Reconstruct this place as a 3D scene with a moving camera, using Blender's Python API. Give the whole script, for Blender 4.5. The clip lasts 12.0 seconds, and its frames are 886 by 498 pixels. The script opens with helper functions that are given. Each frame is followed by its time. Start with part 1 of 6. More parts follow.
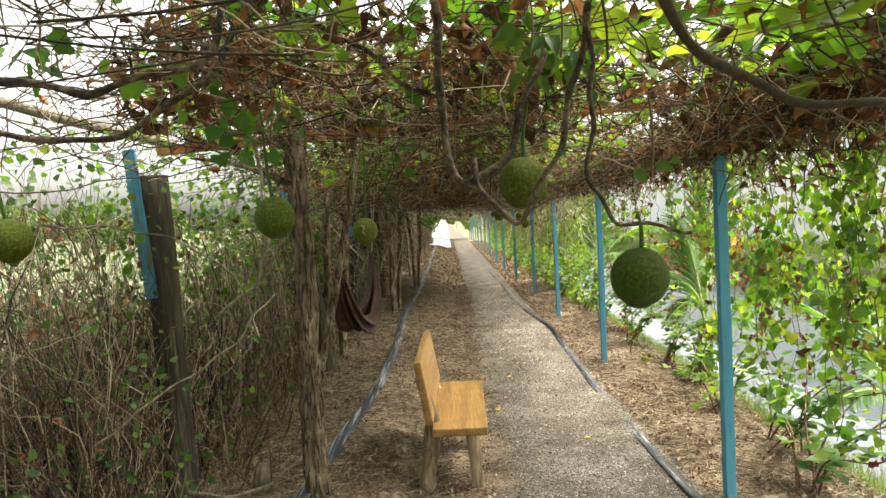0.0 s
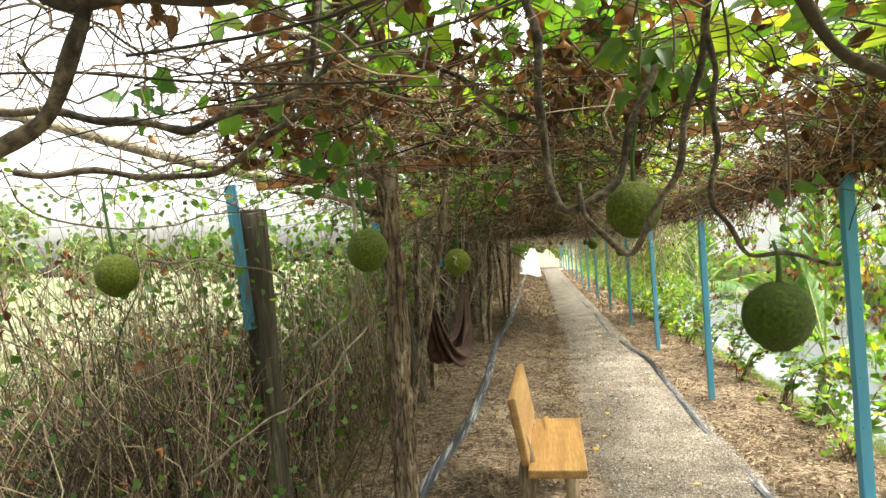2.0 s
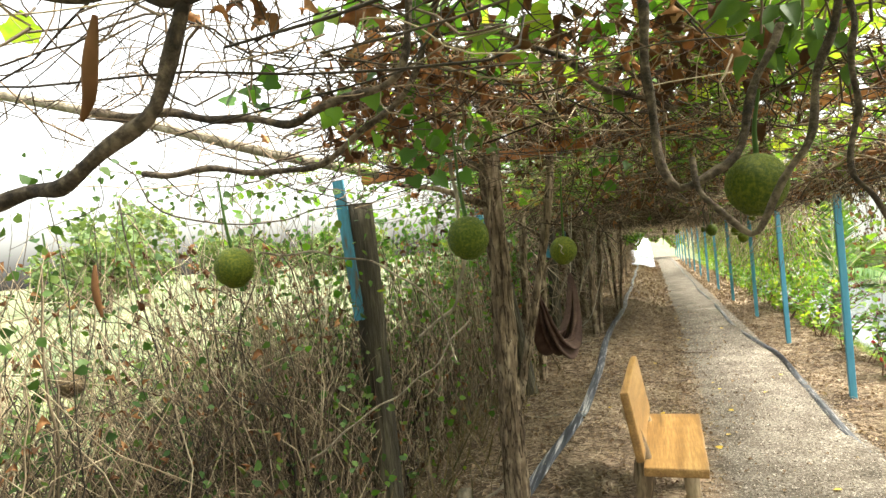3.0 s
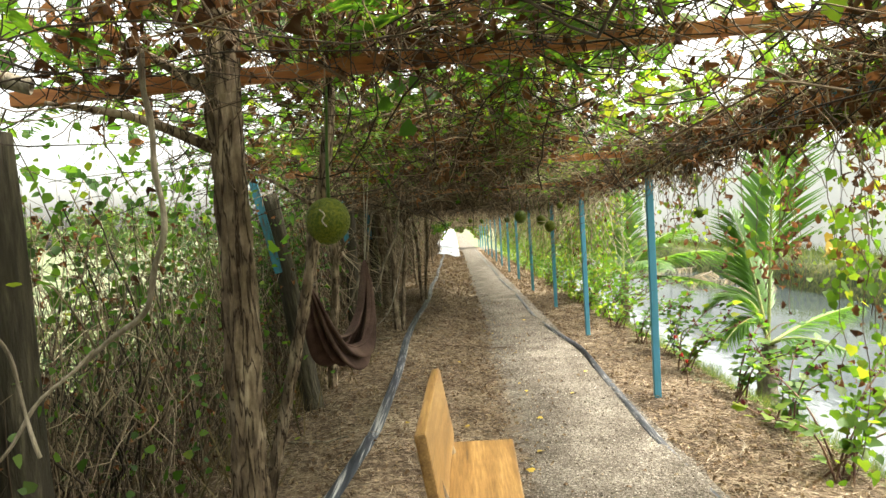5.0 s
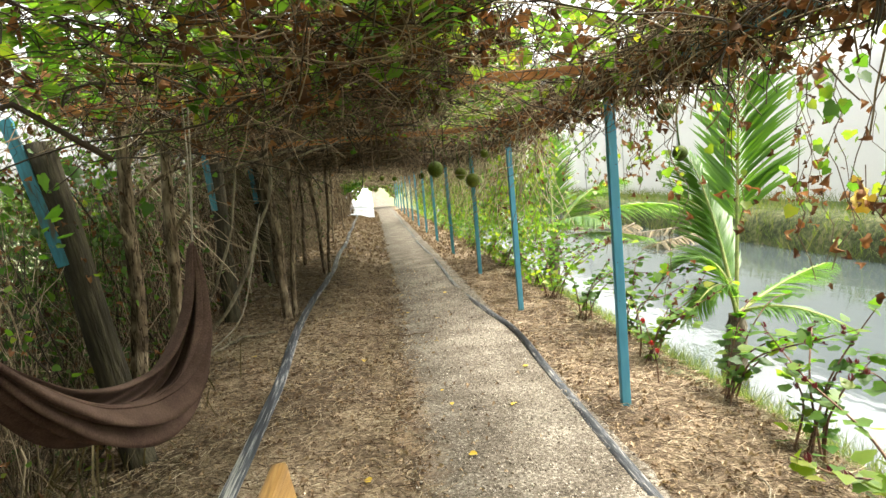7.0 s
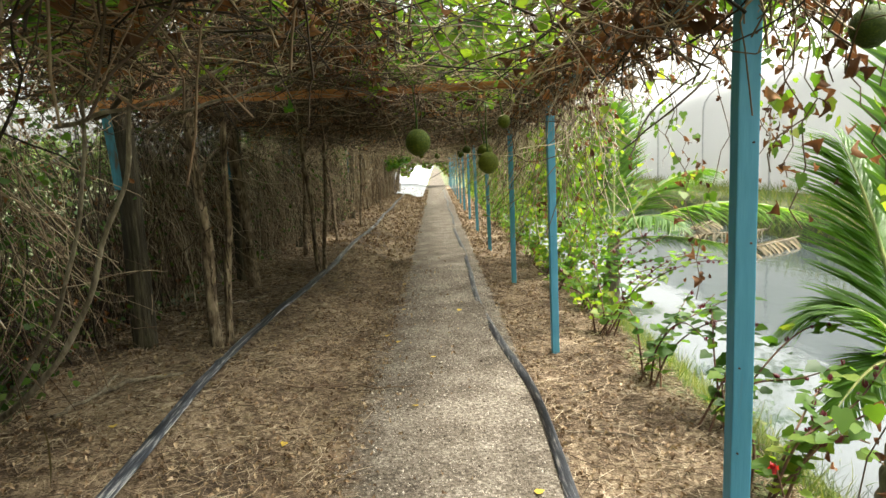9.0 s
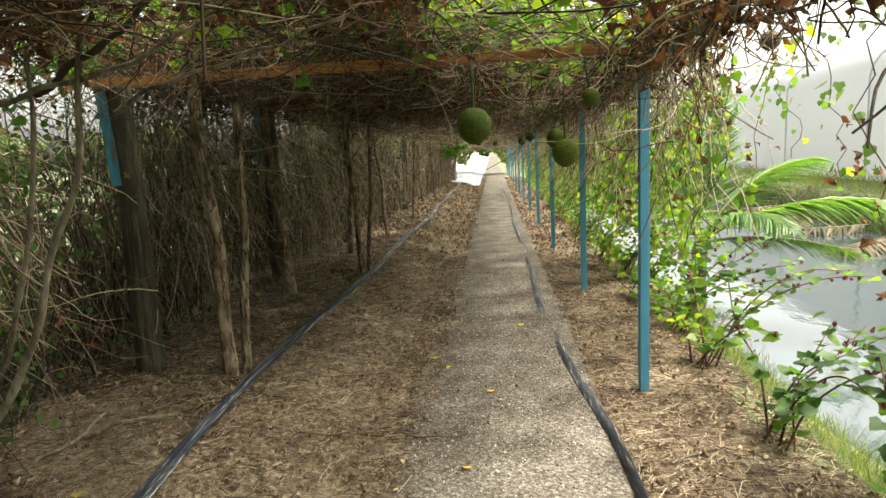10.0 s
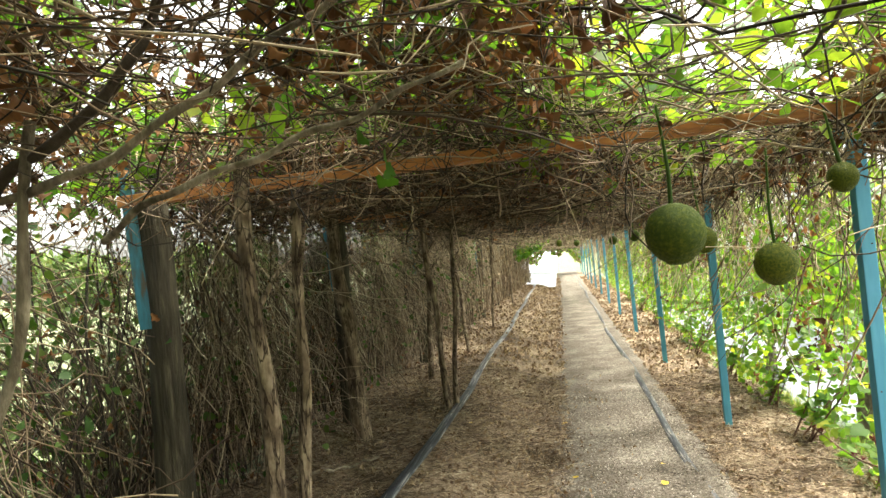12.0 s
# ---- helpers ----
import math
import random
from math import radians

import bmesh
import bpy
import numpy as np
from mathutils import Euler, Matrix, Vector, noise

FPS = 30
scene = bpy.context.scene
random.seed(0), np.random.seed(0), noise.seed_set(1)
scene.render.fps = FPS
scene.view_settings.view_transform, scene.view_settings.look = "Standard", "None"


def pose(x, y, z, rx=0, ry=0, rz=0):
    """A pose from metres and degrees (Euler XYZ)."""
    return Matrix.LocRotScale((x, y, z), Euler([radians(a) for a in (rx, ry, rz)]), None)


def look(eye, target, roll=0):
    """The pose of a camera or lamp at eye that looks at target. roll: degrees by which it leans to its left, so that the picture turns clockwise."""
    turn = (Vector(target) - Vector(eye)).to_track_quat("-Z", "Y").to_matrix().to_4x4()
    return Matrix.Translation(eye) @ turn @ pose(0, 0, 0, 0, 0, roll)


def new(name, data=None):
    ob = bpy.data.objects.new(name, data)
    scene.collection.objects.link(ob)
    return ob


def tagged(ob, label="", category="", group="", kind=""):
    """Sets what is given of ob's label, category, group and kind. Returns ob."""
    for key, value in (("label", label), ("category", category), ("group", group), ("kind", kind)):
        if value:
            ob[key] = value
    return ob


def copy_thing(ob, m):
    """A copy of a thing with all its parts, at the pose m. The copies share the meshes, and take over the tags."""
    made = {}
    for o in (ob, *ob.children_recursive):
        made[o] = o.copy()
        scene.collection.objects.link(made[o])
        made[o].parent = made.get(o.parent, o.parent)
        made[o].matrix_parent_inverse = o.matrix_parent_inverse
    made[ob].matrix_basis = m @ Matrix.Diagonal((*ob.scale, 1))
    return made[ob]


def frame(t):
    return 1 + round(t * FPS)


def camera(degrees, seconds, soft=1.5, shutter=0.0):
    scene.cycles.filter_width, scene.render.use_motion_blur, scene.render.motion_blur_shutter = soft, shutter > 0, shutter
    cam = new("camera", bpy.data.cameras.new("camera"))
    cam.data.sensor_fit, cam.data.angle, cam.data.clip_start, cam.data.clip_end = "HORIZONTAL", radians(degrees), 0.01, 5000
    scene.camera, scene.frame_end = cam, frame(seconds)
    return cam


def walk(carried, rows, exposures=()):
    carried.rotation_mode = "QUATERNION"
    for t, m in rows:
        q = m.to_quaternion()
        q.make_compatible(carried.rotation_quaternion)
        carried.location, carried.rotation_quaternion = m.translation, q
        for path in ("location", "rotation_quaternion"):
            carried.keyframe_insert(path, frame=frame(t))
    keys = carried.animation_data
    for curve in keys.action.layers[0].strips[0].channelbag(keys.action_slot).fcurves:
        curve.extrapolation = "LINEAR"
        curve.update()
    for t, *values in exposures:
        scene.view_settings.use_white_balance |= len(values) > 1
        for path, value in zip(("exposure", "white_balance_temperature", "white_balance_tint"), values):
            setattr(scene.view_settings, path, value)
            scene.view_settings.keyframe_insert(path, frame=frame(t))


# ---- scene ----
cam = camera(70.9, 12.0)
ROWS = [
    (0, 0.003, 0.001, 1.711, 0.24, -2.99, 3.13),
    (0.5, -0.007, 0.071, 1.717, 1.94, -2.19, 2.98),
    (1, -0.019, 0.084, 1.716, 1.38, -0.50, 3.86),
    (1.5, -0.020, 0.085, 1.715, 1.88, -0.57, 3.00),
    (2, -0.026, 0.102, 1.719, 8.39, 0.17, 3.76),
    (2.5, -0.030, 0.114, 1.716, 16.51, 1.24, 4.65),
    (3, -0.020, 0.143, 1.702, 18.27, 0.26, 4.95),
    (3.5, -0.036, 0.282, 1.676, 12.22, -2.04, 5.21),
    (3.7, -0.044, 0.386, 1.668, 8.62, -2.33, 5.51),
    (5.3, -0.046, 1.549, 1.622, 0.02, -2.08, 3.35),
    (5.5, -0.064, 1.678, 1.631, -0.79, -2.44, 3.27),
    (6, -0.049, 2.102, 1.582, -2.12, -3.56, 0.27),
    (6.5, 0.030, 2.554, 1.574, -2.39, -5.27, 2.27),
    (7, 0.142, 2.982, 1.598, -6.69, -6.49, 5.15),
    (7.2, 0.223, 3.165, 1.585, -7.26, -7.05, 5.15),
    (8.8, 0.811, 4.863, 1.594, -0.87, -7.83, 2.52),
    (9, 0.835, 5.106, 1.574, -0.74, -8.04, 2.64),
    (9.5, 0.864, 5.584, 1.555, -2.32, -10.42, 4.39),
    (10, 0.815, 6.047, 1.589, 4.47, -8.96, 2.77),
    (10.5, 0.710, 6.419, 1.628, 6.08, -6.51, 5.23),
    (11, 0.669, 6.774, 1.613, 5.56, -6.03, 3.74),
    (11.5, 0.583, 6.984, 1.640, 8.66, -3.55, 3.55),
    (12, 0.464, 7.066, 1.680, 10.52, 0.78, 5.44),
]
walk(cam, [(t, pose(x, y, z, 90 + pitch, roll, yaw)) for t, x, y, z, yaw, pitch, roll in ROWS], [(0, 2.2), (1.2, 2.38), (2.5, 2.58), (3.5, 2.58), (5.5, 2.3), (7, 2.38), (9, 2.05), (10.5, 2.08), (11.2, 2.25), (12, 2.85)])

# ---- sky, sun, exposure ----
world = bpy.data.worlds.new("hazy_sky")
scene.world = world
world.use_nodes = True
wn, wl = world.node_tree.nodes, world.node_tree.links
wn.clear()
sky = wn.new("ShaderNodeTexSky")
sky.sky_type = "NISHITA"
sky.sun_disc = False
sky.sun_elevation, sky.sun_rotation = radians(57), radians(81)
sky.air_density, sky.dust_density, sky.ozone_density = 1.0, 6.0, 1.0
pale = wn.new("ShaderNodeHueSaturation")
pale.inputs["Saturation"].default_value = 0.25
backing = wn.new("ShaderNodeBackground")
backing.inputs["Strength"].default_value = 0.15
wout = wn.new("ShaderNodeOutputWorld")
wl.new(sky.outputs["Color"], pale.inputs["Color"])
haze = wn.new("ShaderNodeMix")
haze.data_type, haze.blend_type = "RGBA", "MULTIPLY"
haze.inputs[0].default_value = 1.0
haze.inputs[7].default_value = (1.0, 0.985, 0.89, 1)
wl.new(pale.outputs["Color"], haze.inputs[6])
wl.new(haze.outputs[2], backing.inputs["Color"])
wl.new(backing.outputs["Background"], wout.inputs["Surface"])

sun_data = bpy.data.lights.new("sun", "SUN")
sun_data.energy, sun_data.angle, sun_data.color = 2.2, radians(14), (1.0, 0.955, 0.84)
sun = new("sun", sun_data)
sun.matrix_world = look((19, 3, 30), (0, 0, 0))

# ---- general tools ----
rng = np.random.default_rng(11)


def mesh_from(name, V, F):
    """A mesh from vertex and face arrays; F is one array of faces or a list of such arrays."""
    me = bpy.data.meshes.new(name)
    groups = [np.asarray(f, dtype=np.int32) for f in (F if isinstance(F, list) else [F]) if len(f)]
    V = np.asarray(V, dtype=np.float32)
    me.vertices.add(len(V))
    me.vertices.foreach_set("co", V.ravel())
    loops = np.concatenate([g.ravel() for g in groups])
    sizes = np.concatenate([np.full(len(g), g.shape[1], np.int32) for g in groups])
    starts = np.concatenate([[0], np.cumsum(sizes)[:-1]]).astype(np.int32)
    me.loops.add(len(loops))
    me.loops.foreach_set("vertex_index", loops)
    me.polygons.add(len(sizes))
    me.polygons.foreach_set("loop_start", starts)
    me.polygons.foreach_set("loop_total", sizes)
    me.update(calc_edges=True)
    me.validate()
    return me


def thing(name, me, material, label="", category="", group="", kind="", parent=None, smooth=True, at=None):
    """Links a mesh as an object, top-level or under a parent."""
    if material is not None and not me.materials:
        me.materials.append(material)
    if smooth:
        me.polygons.foreach_set("use_smooth", [True] * len(me.polygons))
    ob = new(name, me)
    if parent is not None:
        ob.parent = parent
    if at is not None:
        ob.matrix_basis = at
    return tagged(ob, label, category, group, kind)


def part(name, bm, material, parent, label="", smooth=False, at=None):
    me = bpy.data.meshes.new(name)
    bm.to_mesh(me)
    bm.free()
    return thing(name, me, material, label, parent=parent, smooth=smooth, at=at)


def base(name, label, category, group="", at=None):
    ob = new(name)
    ob.empty_display_size = 0.1
    if at is not None:
        ob.matrix_basis = at
    return tagged(ob, label, category, group)


def block(sx, sy, sz, bevel=0.004, m=None, cuts=0, rough=0.0, seed=0):
    """A bevelled block about its centre; cuts and rough make hand-cut faces."""
    bm = bmesh.new()
    bmesh.ops.create_cube(bm, size=1, matrix=Matrix.Diagonal((sx, sy, sz, 1)))
    if cuts:
        long_edges = [e for e in bm.edges if e.calc_length() > 0.7 * max(sx, sy, sz)]
        bmesh.ops.subdivide_edges(bm, edges=long_edges, cuts=cuts)
    bmesh.ops.bevel(bm, geom=[e for e in bm.edges if e.calc_face_angle(0) > 0.5], offset=bevel, segments=2, affect="EDGES", profile=0.6)
    if rough:
        for v in bm.verts:
            p = v.co * 4 + Vector((seed, seed * 2, 0))
            v.co += rough * noise.noise_vector(p)
    if m is not None:
        bm.transform(m)
    return bm


def tubes(P, R, sides=4, cap=False):
    """Many tubes at once: P (n, k, 3) centre lines, R (n, k) radii."""
    P, R = np.asarray(P, float), np.asarray(R, float)
    n, k, _ = P.shape
    T = np.gradient(P, axis=1)
    T /= np.linalg.norm(T, axis=2, keepdims=True) + 1e-9
    mean = np.abs(P[:, -1] - P[:, 0])
    ref = np.zeros((n, 3))
    ref[np.arange(n), np.argmin(mean, axis=1)] = 1
    U = np.cross(T, ref[:, None, :])
    U /= np.linalg.norm(U, axis=2, keepdims=True) + 1e-9
    W = np.cross(T, U)
    a = np.arange(sides) * 2 * np.pi / sides
    V = P[:, :, None, :] + R[:, :, None, None] * (np.cos(a)[None, None, :, None] * U[:, :, None, :] + np.sin(a)[None, None, :, None] * W[:, :, None, :])
    idx = np.arange(n * k * sides).reshape(n, k, sides)
    A, B = idx[:, :-1, :], idx[:, 1:, :]
    F = np.stack([A, np.roll(A, -1, 2), np.roll(B, -1, 2), B], -1).reshape(-1, 4)
    return V.reshape(-1, 3), F


def smooth_line(points, k=24):
    """A smooth line of k points through a few given ones."""
    p = np.asarray(points, float)
    t = np.concatenate([[0], np.cumsum(np.linalg.norm(np.diff(p, axis=0), axis=1))])
    m = np.gradient(p, t, axis=0) if len(p) > 2 else np.repeat((p[1:] - p[:1]) / t[1], 2, 0)
    s = np.linspace(0, t[-1], k)
    i = np.clip(np.searchsorted(t, s, "right") - 1, 0, len(p) - 2)
    h = (t[i + 1] - t[i])[:, None]
    u = ((s - t[i]) / (t[i + 1] - t[i]))[:, None]
    return (2 * u**3 - 3 * u**2 + 1) * p[i] + (u**3 - 2 * u**2 + u) * h * m[i] + (-2 * u**3 + 3 * u**2) * p[i + 1] + (u**3 - u**2) * h * m[i + 1]


def turns(normal, spin):
    """Rotation matrices whose z axis is the normal, spun about it."""
    z = normal / (np.linalg.norm(normal, axis=1, keepdims=True) + 1e-9)
    r = np.where(np.abs(z[:, 2:3]) > 0.9, np.array([[1.0, 0, 0]]), np.array([[0, 0, 1.0]]))
    x = np.cross(r, z)
    x /= np.linalg.norm(x, axis=1, keepdims=True) + 1e-9
    y = np.cross(z, x)
    c, s = np.cos(spin)[:, None], np.sin(spin)[:, None]
    return np.stack([c * x + s * y, -s * x + c * y, z], -1)


def along(ahead, up):
    """Rotation matrices whose y axis points ahead, with z as near up as can be."""
    y = ahead / (np.linalg.norm(ahead, axis=1, keepdims=True) + 1e-9)
    x = np.cross(y, up)
    x /= np.linalg.norm(x, axis=1, keepdims=True) + 1e-9
    return np.stack([x, y, np.cross(x, y)], -1)


def scatter(shape, pos, rot, size):
    """Copies of a small shape (V, F) as one set of vertices and faces."""
    SV, SF = np.asarray(shape[0], float), np.asarray(shape[1], int)
    size = np.asarray(size, float)
    size = size[:, None] * np.ones(3) if size.ndim == 1 else size
    V = np.einsum("nij,nmj->nmi", rot, SV[None] * size[:, None, :]) + pos[:, None, :]
    F = SF[None] + (np.arange(len(pos)) * len(SV))[:, None, None]
    return V.reshape(-1, 3), F.reshape(-1, SF.shape[1])


def joined(*sets):
    V, F, o = [], [], 0
    for v, f in sets:
        V.append(v)
        F.append(np.asarray(f) + o)
        o += len(v)
    return np.concatenate(V), F


# leaf shapes, stem at the origin, tip along +y
def lobed_leaf(curl=0.12):
    outline = [(0.14, -0.06), (0.38, -0.04), (0.44, 0.18), (0.52, 0.40), (0.34, 0.54), (0.24, 0.76), (0.0, 1.02)]
    pts = outline + [(-x, y) for x, y in outline[-2::-1]]
    V = [(0, 0.02, 0), (0, 0.5, 0.0)] + [(x, y, curl * (abs(x) * 1.2 - 0.6 * max(0, y - 0.5) ** 2 * 2)) for x, y in pts]
    n = len(pts)
    F = [(1, 2 + i, 3 + i) for i in range(n - 1)] + [(1, 1 + n, 0), (1, 0, 2)]
    return np.array(V), np.array(F)


def plain_leaf(width=0.34, fold=0.1, droop=0.15):
    ys = [0.0, 0.25, 0.6, 1.0]
    ws = [0.03, 1.0, 0.8, 0.02]
    V, F = [], []
    for y, w in zip(ys, ws):
        V += [(-w * width, y, fold * w - droop * y * y), (0, y, -droop * y * y), (w * width, y, fold * w - droop * y * y)]
    for i in range(3):
        a = i * 3
        for j in (0, 1):
            F += [(a + j, a + j + 1, a + j + 4), (a + j, a + j + 4, a + j + 3)]
    return np.array(V), np.array(F)


def dry_leaf(seed):
    """A shrivelled leaf, rolled along its rib and crumpled."""
    r = np.random.default_rng(seed)
    V, F = [], []
    twist = r.uniform(-1.2, 1.2)
    for y in np.linspace(0, 1, 6):
        w = 0.30 * math.sin(math.pi * min(0.96, 0.1 + y * 0.88)) * r.uniform(0.6, 1.2)
        bend = 0.35 * math.sin(y * 2.8)
        for a in (-1.5, -0.6, 0.3, 1.3):
            q = a * r.uniform(0.8, 1.3) + twist * y
            V.append((w * math.sin(q) + r.uniform(-0.04, 0.04), y * 0.85 + r.uniform(-0.05, 0.05), bend + w * (1 - math.cos(q)) + r.uniform(-0.05, 0.05)))
    for i in range(5):
        for j in range(3):
            o = i * 4 + j
            F += [(o, o + 1, o + 5), (o, o + 5, o + 4)]
    return np.array(V), np.array(F)


LOBED, PLAIN, SMALL, BLADE, GRASSBLADE = lobed_leaf(), plain_leaf(), plain_leaf(0.42, 0.05, 0.1), plain_leaf(0.045, 0.02, 0.45), plain_leaf(0.014, 0.006, 0.5)
DRY = [dry_leaf(s) for s in range(4)]


def dry_set(pos, rot, size):
    k = np.arange(len(pos)) % 4
    return joined(*[scatter(DRY[i], pos[k == i], rot[k == i], np.asarray(size)[k == i]) for i in range(4)])


# ---- materials ----
def nodes_of(name):
    m = bpy.data.materials.new(name)
    m.use_nodes = True
    nt = m.node_tree
    nt.nodes.clear()
    return m, nt.nodes, nt.links


def ramp_of(n, stops):
    r = n.new("ShaderNodeValToRGB")
    e = r.color_ramp.elements
    while len(e) > 1:
        e.remove(e[-1])
    e[0].position, e[0].color = stops[0][0], (*stops[0][1], 1)
    for p, c in stops[1:]:
        q = e.new(p)
        q.color = (*c, 1)
    return r


def noise_of(n, l, scale, detail=5, stretch=(1, 1, 1), rough=0.6):
    tc, mp, nz = n.new("ShaderNodeTexCoord"), n.new("ShaderNodeMapping"), n.new("ShaderNodeTexNoise")
    mp.inputs["Scale"].default_value = stretch
    nz.inputs["Scale"].default_value, nz.inputs["Detail"].default_value, nz.inputs["Roughness"].default_value = scale, detail, rough
    l.new(tc.outputs["Object"], mp.inputs["Vector"])
    l.new(mp.outputs["Vector"], nz.inputs["Vector"])
    return nz.outputs["Fac"]


def spread(n, l, f, lo=0.34, hi=0.66):
    """Stretches a noise to its full range."""
    x = n.new("ShaderNodeMapRange")
    x.inputs[1].default_value, x.inputs[2].default_value = lo, hi
    l.new(f, x.inputs[0])
    return x.outputs[0]


def blend(n, l, a, b, fac):
    """a and b mixed as numbers."""
    x = n.new("ShaderNodeMix")
    x.inputs[0].default_value = fac
    l.new(a, x.inputs[2])
    l.new(b, x.inputs[3])
    return x.outputs[0]


def surface(name, stops, coarse=3.0, fine=40.0, mix=0.5, rough=0.85, bump=0.4, bump_scale=80.0, stretch=(1, 1, 1), gloss=0.3, random_by="", weight=0.4, depth=0.01, bump_stretch=None):
    m, n, l = nodes_of(name)
    f = spread(n, l, blend(n, l, noise_of(n, l, coarse, 4, stretch), noise_of(n, l, fine, 6, stretch), mix))
    if random_by:
        src = n.new("ShaderNodeObjectInfo").outputs["Random"] if random_by == "object" else n.new("ShaderNodeNewGeometry").outputs["Random Per Island"]
        f = blend(n, l, f, src, weight)
    r = ramp_of(n, stops)
    l.new(f, r.inputs["Fac"])
    b = n.new("ShaderNodeBsdfPrincipled")
    b.inputs["Roughness"].default_value = rough
    b.inputs["Specular IOR Level"].default_value = gloss
    l.new(r.outputs["Color"], b.inputs["Base Color"])
    bp = n.new("ShaderNodeBump")
    bp.inputs["Strength"].default_value, bp.inputs["Distance"].default_value = bump, depth
    l.new(noise_of(n, l, bump_scale, 6, bump_stretch or stretch), bp.inputs["Height"])
    l.new(bp.outputs["Normal"], b.inputs["Normal"])
    o = n.new("ShaderNodeOutputMaterial")
    l.new(b.outputs["BSDF"], o.inputs["Surface"])
    return m


def leafy(name, stops, through_light=0.45, rough=0.5, gloss=0.35, spots=0.25, tint=(1.9, 1.75, 0.7, 1)):
    m, n, l = nodes_of(name)
    f = blend(n, l, n.new("ShaderNodeNewGeometry").outputs["Random Per Island"], noise_of(n, l, 30.0, 4), spots)
    r = ramp_of(n, stops)
    l.new(f, r.inputs["Fac"])
    b, t, mx, o = n.new("ShaderNodeBsdfPrincipled"), n.new("ShaderNodeBsdfTranslucent"), n.new("ShaderNodeMixShader"), n.new("ShaderNodeOutputMaterial")
    b.inputs["Roughness"].default_value, b.inputs["Specular IOR Level"].default_value = rough, gloss
    warm = n.new("ShaderNodeMix")
    warm.data_type, warm.blend_type = "RGBA", "MULTIPLY"
    warm.inputs[0].default_value = 1.0
    warm.inputs[7].default_value = tint
    l.new(r.outputs["Color"], warm.inputs[6])
    l.new(r.outputs["Color"], b.inputs["Base Color"])
    l.new(warm.outputs[2], t.inputs["Color"])
    mx.inputs[0].default_value = through_light
    l.new(b.outputs[0], mx.inputs[1])
    l.new(t.outputs[0], mx.inputs[2])
    l.new(mx.outputs[0], o.inputs["Surface"])
    return m


M_GROUND = surface("mulch_soil", [(0.05, (0.036, 0.024, 0.015)), (0.35, (0.105, 0.073, 0.045)), (0.62, (0.215, 0.158, 0.102)), (0.85, (0.35, 0.285, 0.195)), (1.0, (0.46, 0.40, 0.295))], 1.1, 26, 0.5, 0.95, 1.0, 45, depth=0.04)
M_FIELD = surface("meadow", [(0.3, (0.06, 0.08, 0.035)), (0.55, (0.115, 0.14, 0.065)), (0.75, (0.20, 0.20, 0.12))], 0.5, 8, 0.5, 0.95, 0.6, 20, depth=0.05)
M_BANK = surface("canal_bank_turf", [(0.3, (0.035, 0.045, 0.018)), (0.55, (0.08, 0.095, 0.035)), (0.75, (0.16, 0.15, 0.075))], 0.9, 9, 0.5, 0.95, 0.8, 20, depth=0.05)


def gravel_material():
    """Sandy gravel that gives way to trodden soil at its ragged field-side edge."""
    m, n, l = nodes_of("sand_gravel")
    stone = ramp_of(n, [(0.05, (0.034, 0.026, 0.019)), (0.35, (0.082, 0.068, 0.052)), (0.65, (0.132, 0.114, 0.091)), (0.95, (0.25, 0.224, 0.188))])
    l.new(spread(n, l, blend(n, l, noise_of(n, l, 2.2, 5), noise_of(n, l, 48.0, 6), 0.62), 0.37, 0.63), stone.inputs["Fac"])
    soil = ramp_of(n, [(0.3, (0.05, 0.03, 0.018)), (0.5, (0.13, 0.085, 0.05)), (0.7, (0.25, 0.18, 0.115))])
    l.new(spread(n, l, blend(n, l, noise_of(n, l, 3.0, 4), noise_of(n, l, 30.0, 6), 0.5)), soil.inputs["Fac"])
    tc, sp = n.new("ShaderNodeTexCoord"), n.new("ShaderNodeSeparateXYZ")
    l.new(tc.outputs["Object"], sp.inputs[0])
    wob = n.new("ShaderNodeMath")
    wob.operation = "MULTIPLY_ADD"
    wob.inputs[1].default_value = 0.75
    l.new(blend(n, l, noise_of(n, l, 1.6, 3), noise_of(n, l, 12.0, 5), 0.45), wob.inputs[0])
    l.new(sp.outputs["X"], wob.inputs[2])
    edge = ramp_of(n, [(0.58, (0, 0, 0)), (0.80, (1, 1, 1))])
    l.new(wob.outputs[0], edge.inputs["Fac"])
    mx = n.new("ShaderNodeMix")
    mx.data_type = "RGBA"
    l.new(edge.outputs["Color"], mx.inputs[0])
    l.new(soil.outputs["Color"], mx.inputs[6])
    l.new(stone.outputs["Color"], mx.inputs[7])
    bs, bp, o = n.new("ShaderNodeBsdfPrincipled"), n.new("ShaderNodeBump"), n.new("ShaderNodeOutputMaterial")
    bs.inputs["Roughness"].default_value, bs.inputs["Specular IOR Level"].default_value = 0.95, 0.2
    bp.inputs["Strength"].default_value, bp.inputs["Distance"].default_value = 1.0, 0.022
    l.new(blend(n, l, noise_of(n, l, 70.0, 6), noise_of(n, l, 14.0, 4), 0.35), bp.inputs["Height"])
    l.new(mx.outputs[2], bs.inputs["Base Color"])
    l.new(bp.outputs["Normal"], bs.inputs["Normal"])
    l.new(bs.outputs[0], o.inputs["Surface"])
    return m


